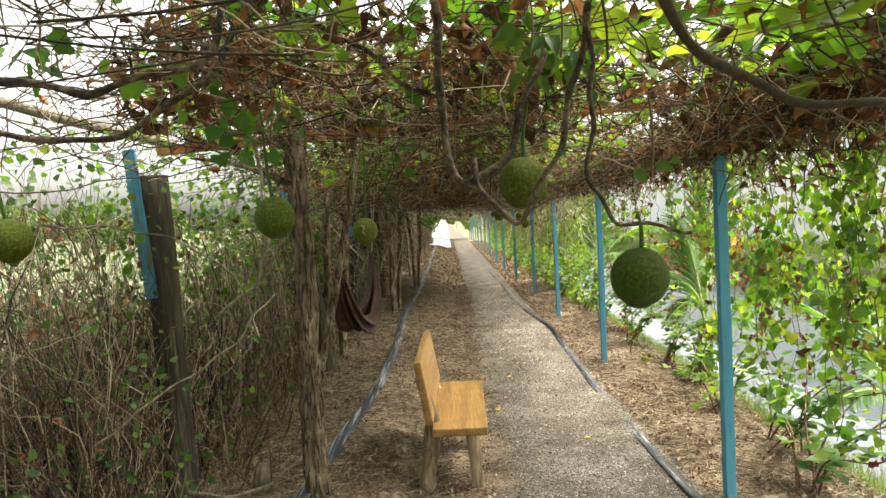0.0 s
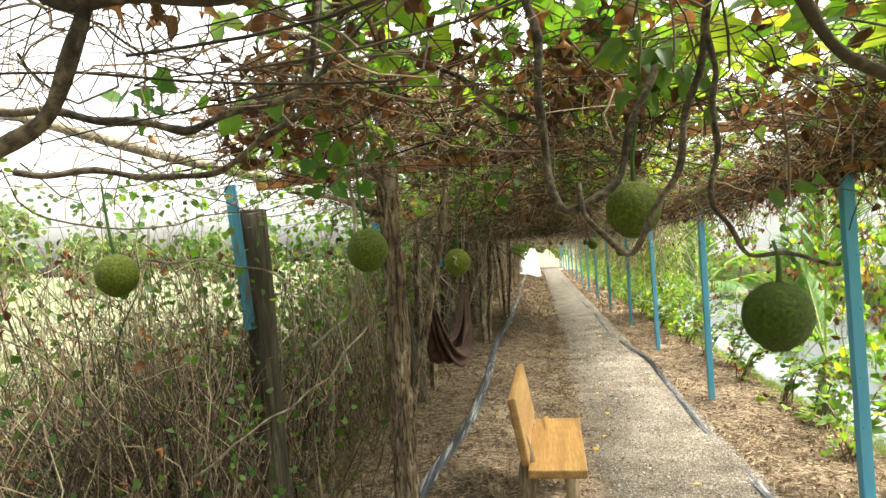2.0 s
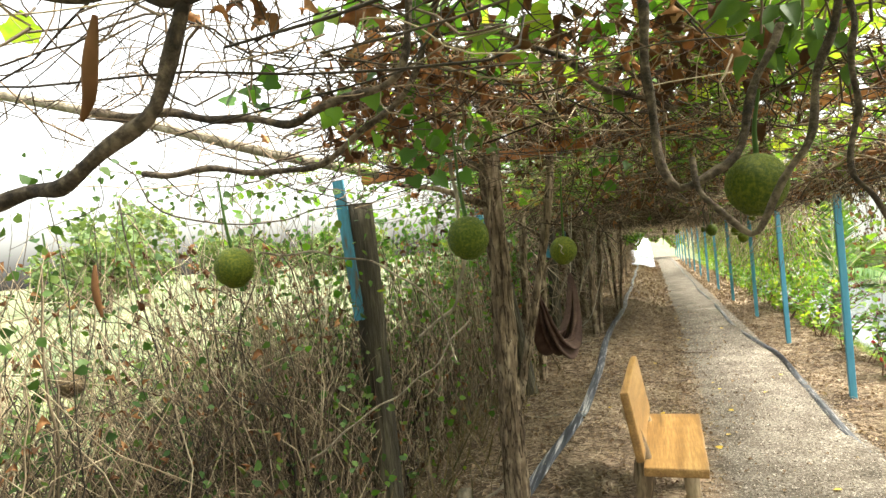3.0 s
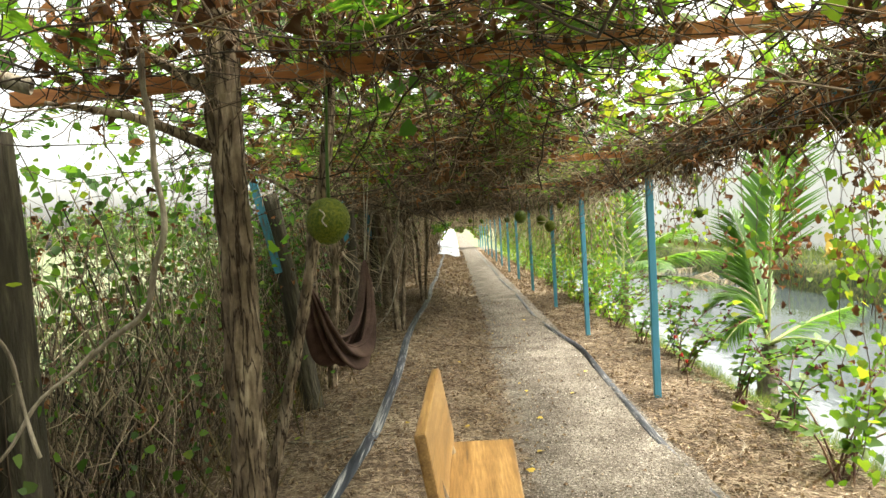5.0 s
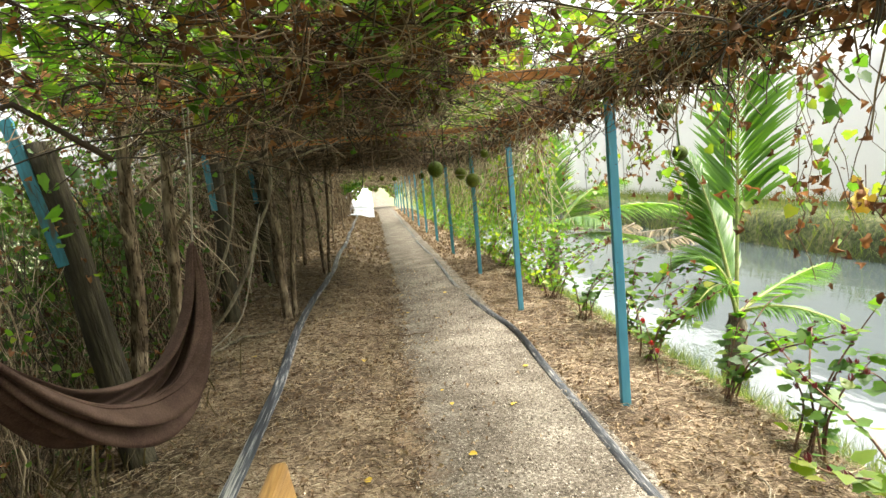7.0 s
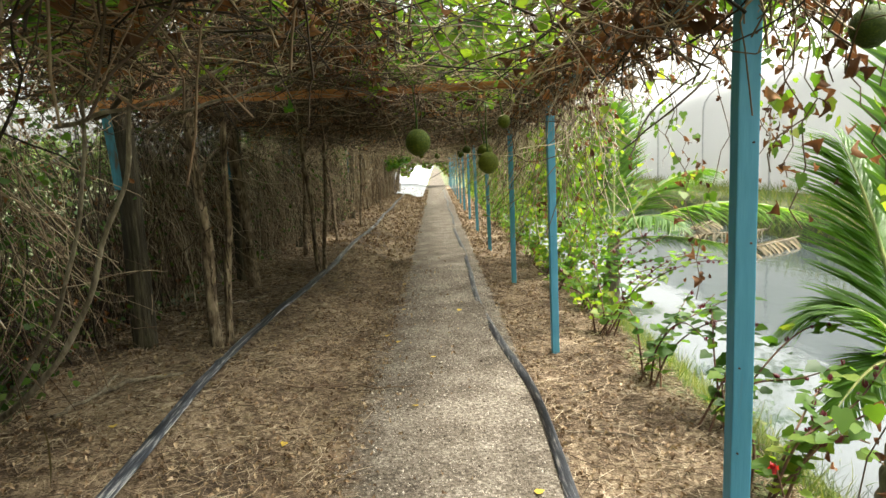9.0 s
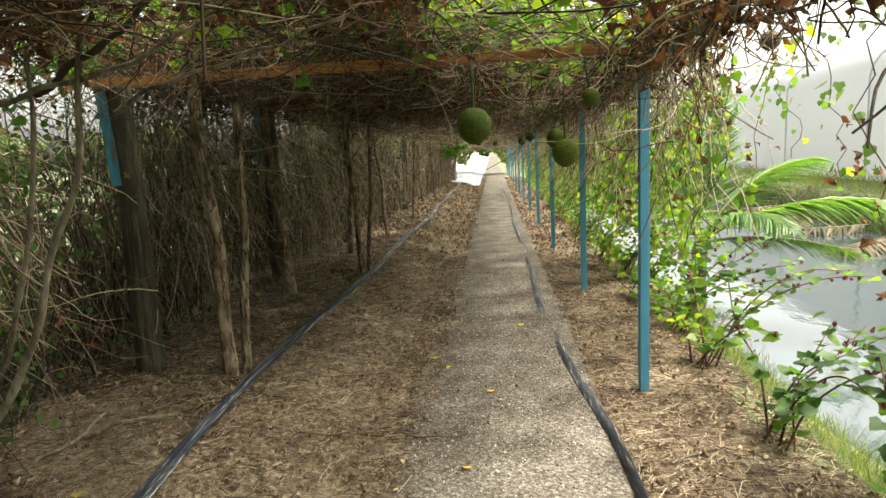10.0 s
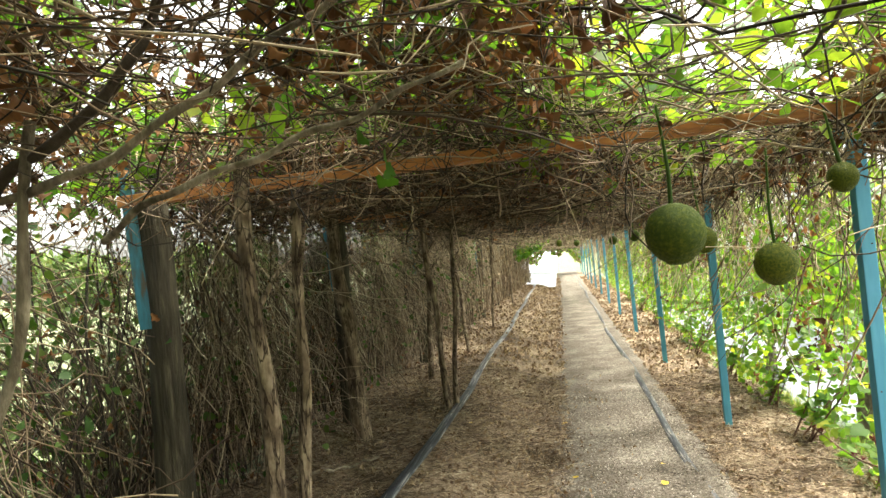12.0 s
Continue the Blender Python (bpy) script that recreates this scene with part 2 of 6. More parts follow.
M_GRAVEL = gravel_material()
M_PEBBLE = surface("pebble", [(0.2, (0.07, 0.055, 0.042)), (0.5, (0.21, 0.175, 0.135)), (0.85, (0.46, 0.42, 0.36))], 4, 60, 0.4, 0.9, 0.2, 100, random_by="island", weight=0.75)
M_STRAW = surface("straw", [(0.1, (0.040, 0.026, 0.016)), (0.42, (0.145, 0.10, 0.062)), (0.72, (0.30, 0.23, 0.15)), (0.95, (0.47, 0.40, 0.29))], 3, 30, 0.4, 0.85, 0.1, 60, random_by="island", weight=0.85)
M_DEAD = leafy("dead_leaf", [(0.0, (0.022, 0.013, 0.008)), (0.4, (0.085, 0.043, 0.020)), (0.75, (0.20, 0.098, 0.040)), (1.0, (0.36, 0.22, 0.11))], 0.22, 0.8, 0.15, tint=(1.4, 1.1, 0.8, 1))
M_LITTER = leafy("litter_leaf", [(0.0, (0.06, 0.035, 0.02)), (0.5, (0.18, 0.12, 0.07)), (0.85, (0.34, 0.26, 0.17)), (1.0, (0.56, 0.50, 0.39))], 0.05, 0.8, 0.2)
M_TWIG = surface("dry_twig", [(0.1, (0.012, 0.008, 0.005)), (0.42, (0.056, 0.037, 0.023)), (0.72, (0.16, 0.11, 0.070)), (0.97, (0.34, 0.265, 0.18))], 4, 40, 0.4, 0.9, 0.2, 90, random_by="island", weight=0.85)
M_HEDGE = surface("hedge_stem", [(0.1, (0.018, 0.014, 0.009)), (0.4, (0.085, 0.063, 0.039)), (0.7, (0.22, 0.17, 0.105)), (0.97, (0.42, 0.35, 0.235))], 4, 40, 0.4, 0.9, 0.2, 90, random_by="island", weight=0.85)
M_DARKVINE = surface("dark_vine", [(0.2, (0.018, 0.014, 0.010)), (0.6, (0.05, 0.037, 0.025)), (0.9, (0.10, 0.075, 0.05))], 6, 60, 0.5, 0.9, 0.4, 120, random_by="island", weight=0.5)
M_THICKVINE = surface("thick_vine", [(0.25, (0.018, 0.013, 0.009)), (0.5, (0.055, 0.040, 0.027)), (0.75, (0.13, 0.10, 0.07))], 7, 60, 0.5, 0.9, 0.8, 90, depth=0.008)
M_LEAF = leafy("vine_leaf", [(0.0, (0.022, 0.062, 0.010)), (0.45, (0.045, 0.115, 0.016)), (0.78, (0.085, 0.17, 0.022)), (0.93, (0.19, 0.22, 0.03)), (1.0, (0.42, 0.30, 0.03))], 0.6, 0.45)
# vine leaf copy: own yellowing, plus sunlight put into the brighter green
M_YELLOWGREEN = leafy("yellow_sun_toned_leaf", [(0.0, (0.040, 0.10, 0.014)), (0.5, (0.085, 0.170, 0.022)), (0.8, (0.15, 0.22, 0.027)), (0.93, (0.24, 0.24, 0.035)), (1.0, (0.36, 0.26, 0.045))], 0.6, 0.5)
# darker leaf copy: dark green sprigs, and hedge leaves with shade in the colour
M_SHADELEAF = leafy("dark_shade_toned_leaf", [(0.0, (0.016, 0.042, 0.010)), (0.5, (0.040, 0.085, 0.017)), (0.9, (0.085, 0.13, 0.03)), (1.0, (0.22, 0.17, 0.05))], 0.32, 0.55, 0.25)
M_PALM = leafy("palm_leaflet", [(0.0, (0.040, 0.110, 0.014)), (0.6, (0.080, 0.180, 0.024)), (1.0, (0.16, 0.25, 0.05))], 0.5, 0.4, 0.4)
M_RACHIS = surface("palm_stalk", [(0.3, (0.14, 0.19, 0.05)), (0.7, (0.28, 0.30, 0.10))], 3, 30, 0.4, 0.6, 0.2, 60)
M_GRASS = leafy("grass_blade", [(0.0, (0.045, 0.085, 0.018)), (0.6, (0.10, 0.15, 0.035)), (1.0, (0.26, 0.24, 0.11))], 0.4, 0.6)
M_DRYGRASS = leafy("dry_grass_blade", [(0.0, (0.03, 0.035, 0.012)), (0.4, (0.075, 0.06, 0.03)), (0.8, (0.17, 0.135, 0.075)), (1.0, (0.33, 0.28, 0.17))], 0.2, 0.75)
M_FRUIT = surface("spiny_fruit_skin", [(0.1, (0.015, 0.032, 0.003)), (0.5, (0.042, 0.066, 0.005)), (0.9, (0.13, 0.138, 0.012))], 8, 160, 0.35, 0.6, 0.6, 160, gloss=0.15, random_by="object", weight=0.3, depth=0.004)
M_OLDFRUIT = surface("withered_fruit_skin", [(0.3, (0.07, 0.05, 0.025)), (0.7, (0.2, 0.14, 0.07))], 10, 80, 0.4, 0.8, 0.6, 90)
M_BLUE = surface("blue_paint", [(0.0, (0.20, 0.17, 0.12)), (0.07, (0.09, 0.22, 0.27)), (0.3, (0.055, 0.24, 0.36)), (0.9, (0.095, 0.32, 0.45))], 3, 45, 0.35, 0.55, 0.35, 70, (1, 1, 0.12), 0.4, "object", 0.12, 0.004)
M_BLUEOLD = surface("worn_blue_paint", [(0.05, (0.08, 0.07, 0.05)), (0.25, (0.04, 0.13, 0.17)), (0.55, (0.045, 0.20, 0.285)), (0.9, (0.08, 0.27, 0.37))], 4, 35, 0.5, 0.65, 0.4, 60, (1, 1, 0.2))
M_TIMBER = surface("weathered_dark_timber", [(0.1, (0.014, 0.012, 0.008)), (0.5, (0.042, 0.036, 0.023)), (0.9, (0.105, 0.092, 0.060))], 4, 40, 0.5, 0.9, 1.0, 45, (1, 1, 0.12), depth=0.03)
M_ORANGE = surface("orange_stained_timber", [(0.05, (0.10, 0.035, 0.012)), (0.45, (0.32, 0.125, 0.035)), (0.9, (0.50, 0.22, 0.07))], 3, 40, 0.4, 0.6, 0.3, 60, (0.15, 1, 1), 0.35)
M_BENCH = surface("varnished_bench_wood", [(0.05, (0.07, 0.036, 0.013)), (0.4, (0.175, 0.094, 0.028)), (0.65, (0.25, 0.140, 0.044)), (0.95, (0.36, 0.225, 0.085))], 2.5, 22, 0.45, 0.45, 0.25, 40, (5, 0.35, 5), 0.4, "object", 0.15, 0.004)
M_BENCHLEG = surface("grey_log", [(0.25, (0.10, 0.07, 0.04)), (0.5, (0.23, 0.17, 0.10)), (0.8, (0.38, 0.30, 0.19))], 5, 40, 0.5, 0.85, 0.5, 50, (1, 1, 0.2))
def bark_material():
    """Grey-brown bark in plates, split by dark upright cracks."""
    m, n, l = nodes_of("furrowed_bark")
    plate = ramp_of(n, [(0.15, (0.060, 0.044, 0.029)), (0.5, (0.155, 0.118, 0.078)), (0.85, (0.31, 0.25, 0.175))])
    l.new(spread(n, l, blend(n, l, noise_of(n, l, 7.0, 5), noise_of(n, l, 26.0, 4, (1, 1, 0.3)), 0.5)), plate.inputs["Fac"])
    off = n.new("ShaderNodeMath")
    off.operation = "SUBTRACT"
    off.inputs[1].default_value = 0.5
    l.new(noise_of(n, l, 34.0, 3, (1, 1, 0.16), 0.45), off.inputs[0])
    dist = n.new("ShaderNodeMath")
    dist.operation = "ABSOLUTE"
    l.new(off.outputs[0], dist.inputs[0])
    crack = ramp_of(n, [(0.004, (0, 0, 0)), (0.045, (1, 1, 1))])
    l.new(dist.outputs[0], crack.inputs["Fac"])
    mx = n.new("ShaderNodeMix")
    mx.data_type = "RGBA"
    l.new(crack.outputs["Color"], mx.inputs[0])
    mx.inputs[6].default_value = (0.030, 0.020, 0.013, 1)
    l.new(plate.outputs["Color"], mx.inputs[7])
    bs, bp, o = n.new("ShaderNodeBsdfPrincipled"), n.new("ShaderNodeBump"), n.new("ShaderNodeOutputMaterial")
    bs.inputs["Roughness"].default_value, bs.inputs["Specular IOR Level"].default_value = 0.95, 0.15
    bp.inputs["Strength"].default_value, bp.inputs["Distance"].default_value = 0.8, 0.012
    l.new(blend(n, l, crack.outputs["Color"], noise_of(n, l, 30.0, 4, (1, 1, 0.3)), 0.4), bp.inputs["Height"])
    l.new(mx.outputs[2], bs.inputs["Base Color"])
    l.new(bp.outputs["Normal"], bs.inputs["Normal"])
    l.new(bs.outputs[0], o.inputs["Surface"])
    return m


M_BARK = bark_material()
M_BARKPALE = surface("pale_bark", [(0.1, (0.06, 0.048, 0.032)), (0.5, (0.16, 0.135, 0.095)), (0.9, (0.31, 0.27, 0.20))], 6, 34, 0.5, 0.9, 0.8, 40, (1, 1, 0.35), depth=0.02)
M_HOSE = surface("dusty_black_hose", [(0.2, (0.008, 0.010, 0.014)), (0.5, (0.028, 0.034, 0.046)), (0.62, (0.10, 0.108, 0.125)), (0.78, (0.40, 0.395, 0.375))], 4, 9, 0.5, 0.5, 0.4, 30, (10, 0.22, 10), 0.35)
M_EDGE = surface("black_plastic", [(0.05, (0.008, 0.009, 0.011)), (0.5, (0.024, 0.027, 0.033)), (0.68, (0.085, 0.085, 0.092)), (0.85, (0.30, 0.28, 0.25))], 5, 18, 0.5, 0.55, 0.3, 40, (8, 0.5, 8), 0.3)
M_CLOTH = surface("brown_cotton", [(0.1, (0.036, 0.021, 0.017)), (0.5, (0.075, 0.046, 0.037)), (0.9, (0.125, 0.082, 0.066))], 3, 150, 0.4, 0.9, 0.25, 300, gloss=0.1, depth=0.002)
M_ROPE = surface("grey_rope", [(0.3, (0.22, 0.19, 0.15)), (0.7, (0.42, 0.38, 0.31))], 20, 200, 0.5, 0.9, 0.4, 260)
M_RED = leafy("red_calyx", [(0.0, (0.035, 0.004, 0.008)), (0.6, (0.09, 0.008, 0.018)), (1.0, (0.20, 0.016, 0.028))], 0.15, 0.4)
M_BLOSSOM = leafy("red_petal", [(0.0, (0.16, 0.008, 0.010)), (1.0, (0.32, 0.02, 0.020))], 0.3, 0.5)
M_REDSTEM = surface("reddish_stem", [(0.3, (0.06, 0.025, 0.018)), (0.7, (0.16, 0.09, 0.05))], 8, 50, 0.5, 0.7, 0.2, 60)
M_YELLOWLEAF = leafy("fallen_yellow_leaf", [(0.0, (0.34, 0.22, 0.02)), (1.0, (0.50, 0.38, 0.05))], 0.1, 0.6)
M_NAIL = surface("rusty_nail", [(0.3, (0.03, 0.02, 0.015)), (0.7, (0.1, 0.06, 0.04))], 30, 90, 0.5, 0.6)
M_FILM = leafy("greenhouse_film", [(0.0, (0.58, 0.59, 0.60)), (1.0, (0.72, 0.72, 0.73))], 0.5, 0.5, 0.3, 0.8, (1, 1, 1, 1))
M_CONCRETE = surface("pale_concrete", [(0.3, (0.36, 0.38, 0.42)), (0.7, (0.50, 0.52, 0.56))], 0.8, 9, 0.5, 0.85, 0.2, 30)
M_STEEL = surface("galvanised_tube", [(0.3, (0.35, 0.36, 0.37)), (0.7, (0.5, 0.5, 0.5))], 3, 30, 0.4, 0.4)
M_FARLEAF = leafy("far_foliage", [(0.0, (0.05, 0.09, 0.03)), (0.6, (0.10, 0.15, 0.05)), (1.0, (0.18, 0.22, 0.08))], 0.3, 0.7)

mw, nw, lw = nodes_of("canal_water")
wb = nw.new("ShaderNodeBsdfPrincipled")
wb.inputs["Base Color"].default_value = (0.042, 0.054, 0.058, 1)
wb.inputs["Roughness"].default_value = 0.06
wb.inputs["IOR"].default_value = 1.5
wb.inputs["Specular IOR Level"].default_value = 1.0
wbp = nw.new("ShaderNodeBump")
wbp.inputs["Strength"].default_value, wbp.inputs["Distance"].default_value = 0.25, 0.02
lw.new(noise_of(nw, lw, 3.0, 3, (1, 0.5, 1)), wbp.inputs["Height"])
lw.new(wbp.outputs["Normal"], wb.inputs["Normal"])
wo = nw.new("ShaderNodeOutputMaterial")
lw.new(wb.outputs[0], wo.inputs["Surface"])
M_WATER = mw


# ---- the lie of the land ----
def step(a, b, x):
    u = np.clip((np.asarray(x, float) - a) / (b - a), 0, 1)
    return u * u * (3 - 2 * u)


def lumps(x, y, s, seed=0.0):
    """Cheap smooth unevenness in -1 to 1."""
    return (np.sin(x * s * 1.7 + 1.3 * np.sin(y * s * 0.9 + seed)) * np.sin(y * s * 1.3 + 1.7 * np.sin(x * s * 1.1 + seed * 2)) + 0.5 * np.sin(x * s * 3.9 + y * s * 2.7 + seed)) / 1.5


def land(x, y):
    x, y = np.asarray(x, float), np.asarray(y, float)
    bank = (0.13 + 0.13 * step(7.0, 9.5, y) * (1 - 0.6 * step(14, 20, y))) * (1 - step(-0.75, 0.25, x)) * (1 - 0.8 * step(-2.2, -5, x))
    slope = -0.62 * step(2.15, 3.5, x) - 0.5 * step(3.4, 4.2, x) + 1.28 * step(8.45, 9.25, x)
    slope = np.where((y > 60) | (y < -40), 0, slope)
    near = (np.abs(x) < 6) & (y < 40)
    side = 1 - step(0.2, 0.5, x) * (1 - step(1.35, 1.6, x))
    rough = np.where(near, (0.024 * lumps(x, y, 2.6) + 0.015 * lumps(x, y, 9.0, 2.0) + 0.009 * lumps(x, y, 23.0, 4.0)) * side, 0)
    return bank + slope + rough


def grid(xs, ys, height):
    X, Y = np.meshgrid(xs, ys)
    V = np.stack([X, Y, height(X, Y)], -1).reshape(-1, 3)
    i = np.arange(len(xs) * len(ys)).reshape(len(ys), len(xs))
    F = np.stack([i[:-1, :-1], i[:-1, 1:], i[1:, 1:], i[1:, :-1]], -1).reshape(-1, 4)
    return V, F


gx = np.concatenate([[-900, -300, -120, -60, -30, -18, -12, -8, -6, -5, -4.2, -3.7], np.arange(-3.3, 4.4, 0.06), [4.6, 5, 6, 7, 8, 8.3, 8.5, 8.7, 8.85, 9.0, 9.15, 9.35, 9.7, 11, 15, 25, 60, 120, 300, 900]])
gy = np.concatenate([[-900, -300, -100, -40.2, -39.8, -20, -8, -4, -2], np.arange(-1.2, 20, 0.06), np.arange(20, 40, 0.3), [42, 46, 50, 55, 59.9, 60.1, 80, 150, 300, 900]])
GV, GF = grid(gx, gy, land)
me = mesh_from("ground", GV, GF)
me.materials.append(M_GROUND)
me.materials.append(M_FIELD)
me.materials.append(M_BANK)
fx, fy = GV[GF][:, :, 0].mean(1), GV[GF][:, :, 1].mean(1)
canal = (fx > 2.35 + 0.15 * np.sin(fy * 3.1)) & (fx < 9.6) & (np.abs(fy) < 60)
grassy = (fx < -2.0 - 0.3 * np.sin(fy * 2)) | (fx > 8.4) | (fy > 44) | (fy < -5)
me.polygons.foreach_set("material_index", np.where(canal, 2, grassy).astype(np.int32))
thing("ground", me, None, "brown mulched soil with a meadow beyond", "ground", kind="structure")

# gravel path, its edges sinking into the mulch
px = np.arange(-0.3, 1.60, 0.045)
py = np.concatenate([np.arange(-1.5, 20, 0.05), np.arange(20, 60, 0.3), np.arange(60, 150, 3.0)])


def path_left(y):
    return 0.16 + 0.16 * step(3, 8, y) + 0.1 * step(8, 14, y)


def path_top(x, y):
    edge = path_left(y) - 0.14 + 0.10 * lumps(x * 0 + 1, y, 3.0) + 0.05 * lumps(x, y, 9.0)
    inside = step(-0.12, 0.12, x - edge) * (1 - step(1.40, 1.52, x + 0.03 * lumps(x, y, 4.0)))
    return land(x, y) - 0.035 + 0.05 * inside + 0.003 * lumps(x, y, 30.0)


PV, PF = grid(px, py, path_top)
thing("gravel_path", mesh_from("gravel_path", PV, PF), M_GRAVEL, "pale sandy gravel footpath with brown mulch along it", "path", kind="structure")

WV, WF = grid(np.array([3.0, 4, 5, 7, 9.2]), np.array([-40, 0, 20, 40, 60.0]), lambda x, y: x * 0 - 0.55)
thing("water", mesh_from("water", WV, WF), M_WATER, "still dark canal water that reflects the sky", "water", kind="structure")

CX, CF = grid(np.concatenate([np.linspace(-6, -2, 5), np.linspace(-1.8, 0.22, 16)]), np.concatenate([np.arange(33, 42, 0.3), np.linspace(42, 260, 40)]), lambda x, y: land(x, y) + 0.05)
thing("concrete_apron", mesh_from("concrete_apron", CX, CF), M_CONCRETE, "pale concrete yard beyond the end of the pergola", "pavement", kind="structure")

# ---- the pergola ----
RIGHT = [(1.56, 3.53), (1.66, 6.78), (1.74, 9.98), (1.76, 12.8), (1.71, 15.7)] + [(1.7, 18.7 + 3.0 * i) for i in range(10)]
LEFT = [(-1.55, 3.42), (-1.31, 6.6), (-1.46, 9.8), (-1.48, 12.4), (-1.5, 15.6)] + [(-1.5 + 0.06 * i, 18.7 + 3.0 * i) for i in range(7)]

first = None
for i, (x, y) in enumerate(RIGHT):
    lean = (0.6, -0.5, 0.3, -0.2, 0.5)[i % 5]
    m = pose(x, y, land(x, y) - 0.05, lean, -lean * 0.7, (3, -2, 4, 0, -3)[i % 5])
    if first is None:
        first = base("pergola_post", "slim timber pergola post with chipped light blue paint", "post", "blue posts along the canal", at=m)
        part("post", block(0.058, 0.05, 2.1, 0.004, pose(0, 0, 1.05), 10, 0.002), M_BLUE, first)
        for z in (0.75, 1.0, 1.35, 1.62, 1.9):
            bm = bmesh.new()
            bmesh.ops.create_cone(bm, cap_ends=True, segments=8, radius1=0.0035, radius2=0.003, depth=0.006, matrix=pose(0.012 * (1 if z > 1.2 else -1), -0.026, z, 90))
            part("nail", bm, M_NAIL, first, "rusty nail head")
    else:
        copy_thing(first, m)

first = None
for i, (x, y) in enumerate(LEFT):
    m = pose(x, y, land(x, y) - 0.05, (1, -1, 0.5, -2, 1)[i % 5], (-0.5, -8, 0, 2, -1)[i % 5], 20 * i)
    if first is None:
        first = base("timber_post", "dark weathered timber post with a worn blue lath", "post", "old posts of the hedge side", at=m)
        bm = bmesh.new()
        bmesh.ops.create_cone(bm, cap_ends=True, segments=20, radius1=0.090, radius2=0.070, depth=1.92, matrix=pose(0, 0, 0.96))
        bmesh.ops.subdivide_edges(bm, edges=[e for e in bm.edges if e.calc_length() > 1], cuts=14)
        for v in bm.verts:
            d = noise.noise(Vector((v.co.x * 18, v.co.y * 18, v.co.z * 1.2)))
            v.co.x *= 1 + 0.13 * d
            v.co.y *= 1 + 0.13 * d
        part("post", bm, M_TIMBER, first, smooth=True)
        part("lath", block(0.066, 0.022, 0.80, 0.003, pose(-0.062, -0.066, 1.66, 0, -4, 0), 8, 0.003), M_BLUEOLD, first, "flaking blue lath nailed to the post")
    else:
        copy_thing(first, m @ pose(0, 0, 0, 0, 0, -20 * i))

for i in range(11):
    (x0, y0), (x1, y1) = LEFT[min(i, 10)], RIGHT[i]
    y0, y1 = (y0 + 0.22, y1 + 0.11) if i == 0 else (y0 - 0.1, y1 - 0.4)
    L = math.hypot(x1 - x0, y1 - y0) + 0.2
    ang = math.degrees(math.atan2(y1 - y0, x1 - x0))
    bm = block(L, 0.045, 0.055, 0.004, None, 12, 0.004, i)
    bm.transform(pose((x0 + x1) / 2, (y0 + y1) / 2, 2.245 if i == 0 else 2.10 + 0.02 * math.sin(i * 2), 0, -2.2 if i == 0 else 0, ang))
    me = bpy.data.meshes.new("crossbeam")
    bm.to_mesh(me)
    bm.free()
    thing("crossbeam", me, M_ORANGE, "orange-stained sawn timber beam across the pergola", "beam", "pergola beams", smooth=False)

for i in range(len(RIGHT) - 1):
    (x0, y0), (x1, y1) = RIGHT[i], RIGHT[i + 1]
    L = math.hypot(x1 - x0, y1 - y0)
    bm = block(0.045, L - 0.01, 0.045, 0.004, pose((x0 + x1) / 2, (y0 + y1) / 2, 2.06, 0, 0, -math.degrees(math.atan2(x1 - x0, y1 - y0))), 8, 0.003, i)
    me = bpy.data.meshes.new("side_rail")
    bm.to_mesh(me)
    bm.free()
    thing("side_rail", me, M_BLUEOLD, "faded blue rail along the post tops under vines", "rail", "pergola rails", smooth=False)

LP = smooth_line([(-3.9, 2.9, 2.95), (-2.8, 3.1, 2.62), (-2.0, 3.3, 2.34), (-1.48, 3.5, 2.19)], 20)
V, F = tubes(LP[None], np.full((1, 20), 0.03), 8)
thing("bamboo_pole", mesh_from("bamboo_pole", V, F), M_BARKPALE, "grey weathered pole propped on the pergola corner", "pole")

# ---- bench ----
bench = base("bench", "low varnished plank bench with a raked back and log legs", "bench", at=pose(0.033, 4.14, 0))
part("seat", block(0.33, 1.06, 0.05, 0.010, pose(0.0, 0, 0.435, 0, 0, -1.5), 8, 0.005, 3), M_BENCH, bench)
part("backrest", block(0.045, 1.08, 0.38, 0.012, pose(-0.205, 0.0, 0.675, 0, -9, -1.5), 8, 0.006, 5), M_BENCH, bench)


def log(points, radii, seed):
    """A peeled, slightly crooked log as a bmesh."""
    k, sides = 22, 14
    P = smooth_line(points, k)
    R = np.interp(np.linspace(0, 1, k), np.linspace(0, 1, len(radii)), radii)
    V, F = tubes(P[None], R[None], sides)
    bm = bmesh.new()
    vs = [bm.verts.new(p + 0.006 * np.array(noise.noise_vector(Vector(p) * 9 + Vector((seed, 0, 0))))) for p in V]
    for f in F:
        bm.faces.new([vs[q] for q in f])
    bm.faces.new(vs[:sides])
    bm.faces.new(vs[-sides:])
    bmesh.ops.recalc_face_normals(bm, faces=bm.faces)
    return bm


for y in (-0.36, 0.36):
    part("leg", log([(-0.25, y, -0.03), (-0.22, y, 0.15), (-0.165, y, 0.40), (-0.195, y, 0.55), (-0.255, y, 0.74)], [0.052, 0.05, 0.045, 0.036, 0.026], y * 5), M_BENCHLEG, bench, "crooked log that carries seat and backrest", smooth=True)
    part("leg", log([(0.085, y, -0.03), (0.075, y, 0.2), (0.06, y, 0.42)], [0.038, 0.036, 0.044], y * 7 + 3), M_BENCHLEG, bench, "short grey log leg", smooth=True)

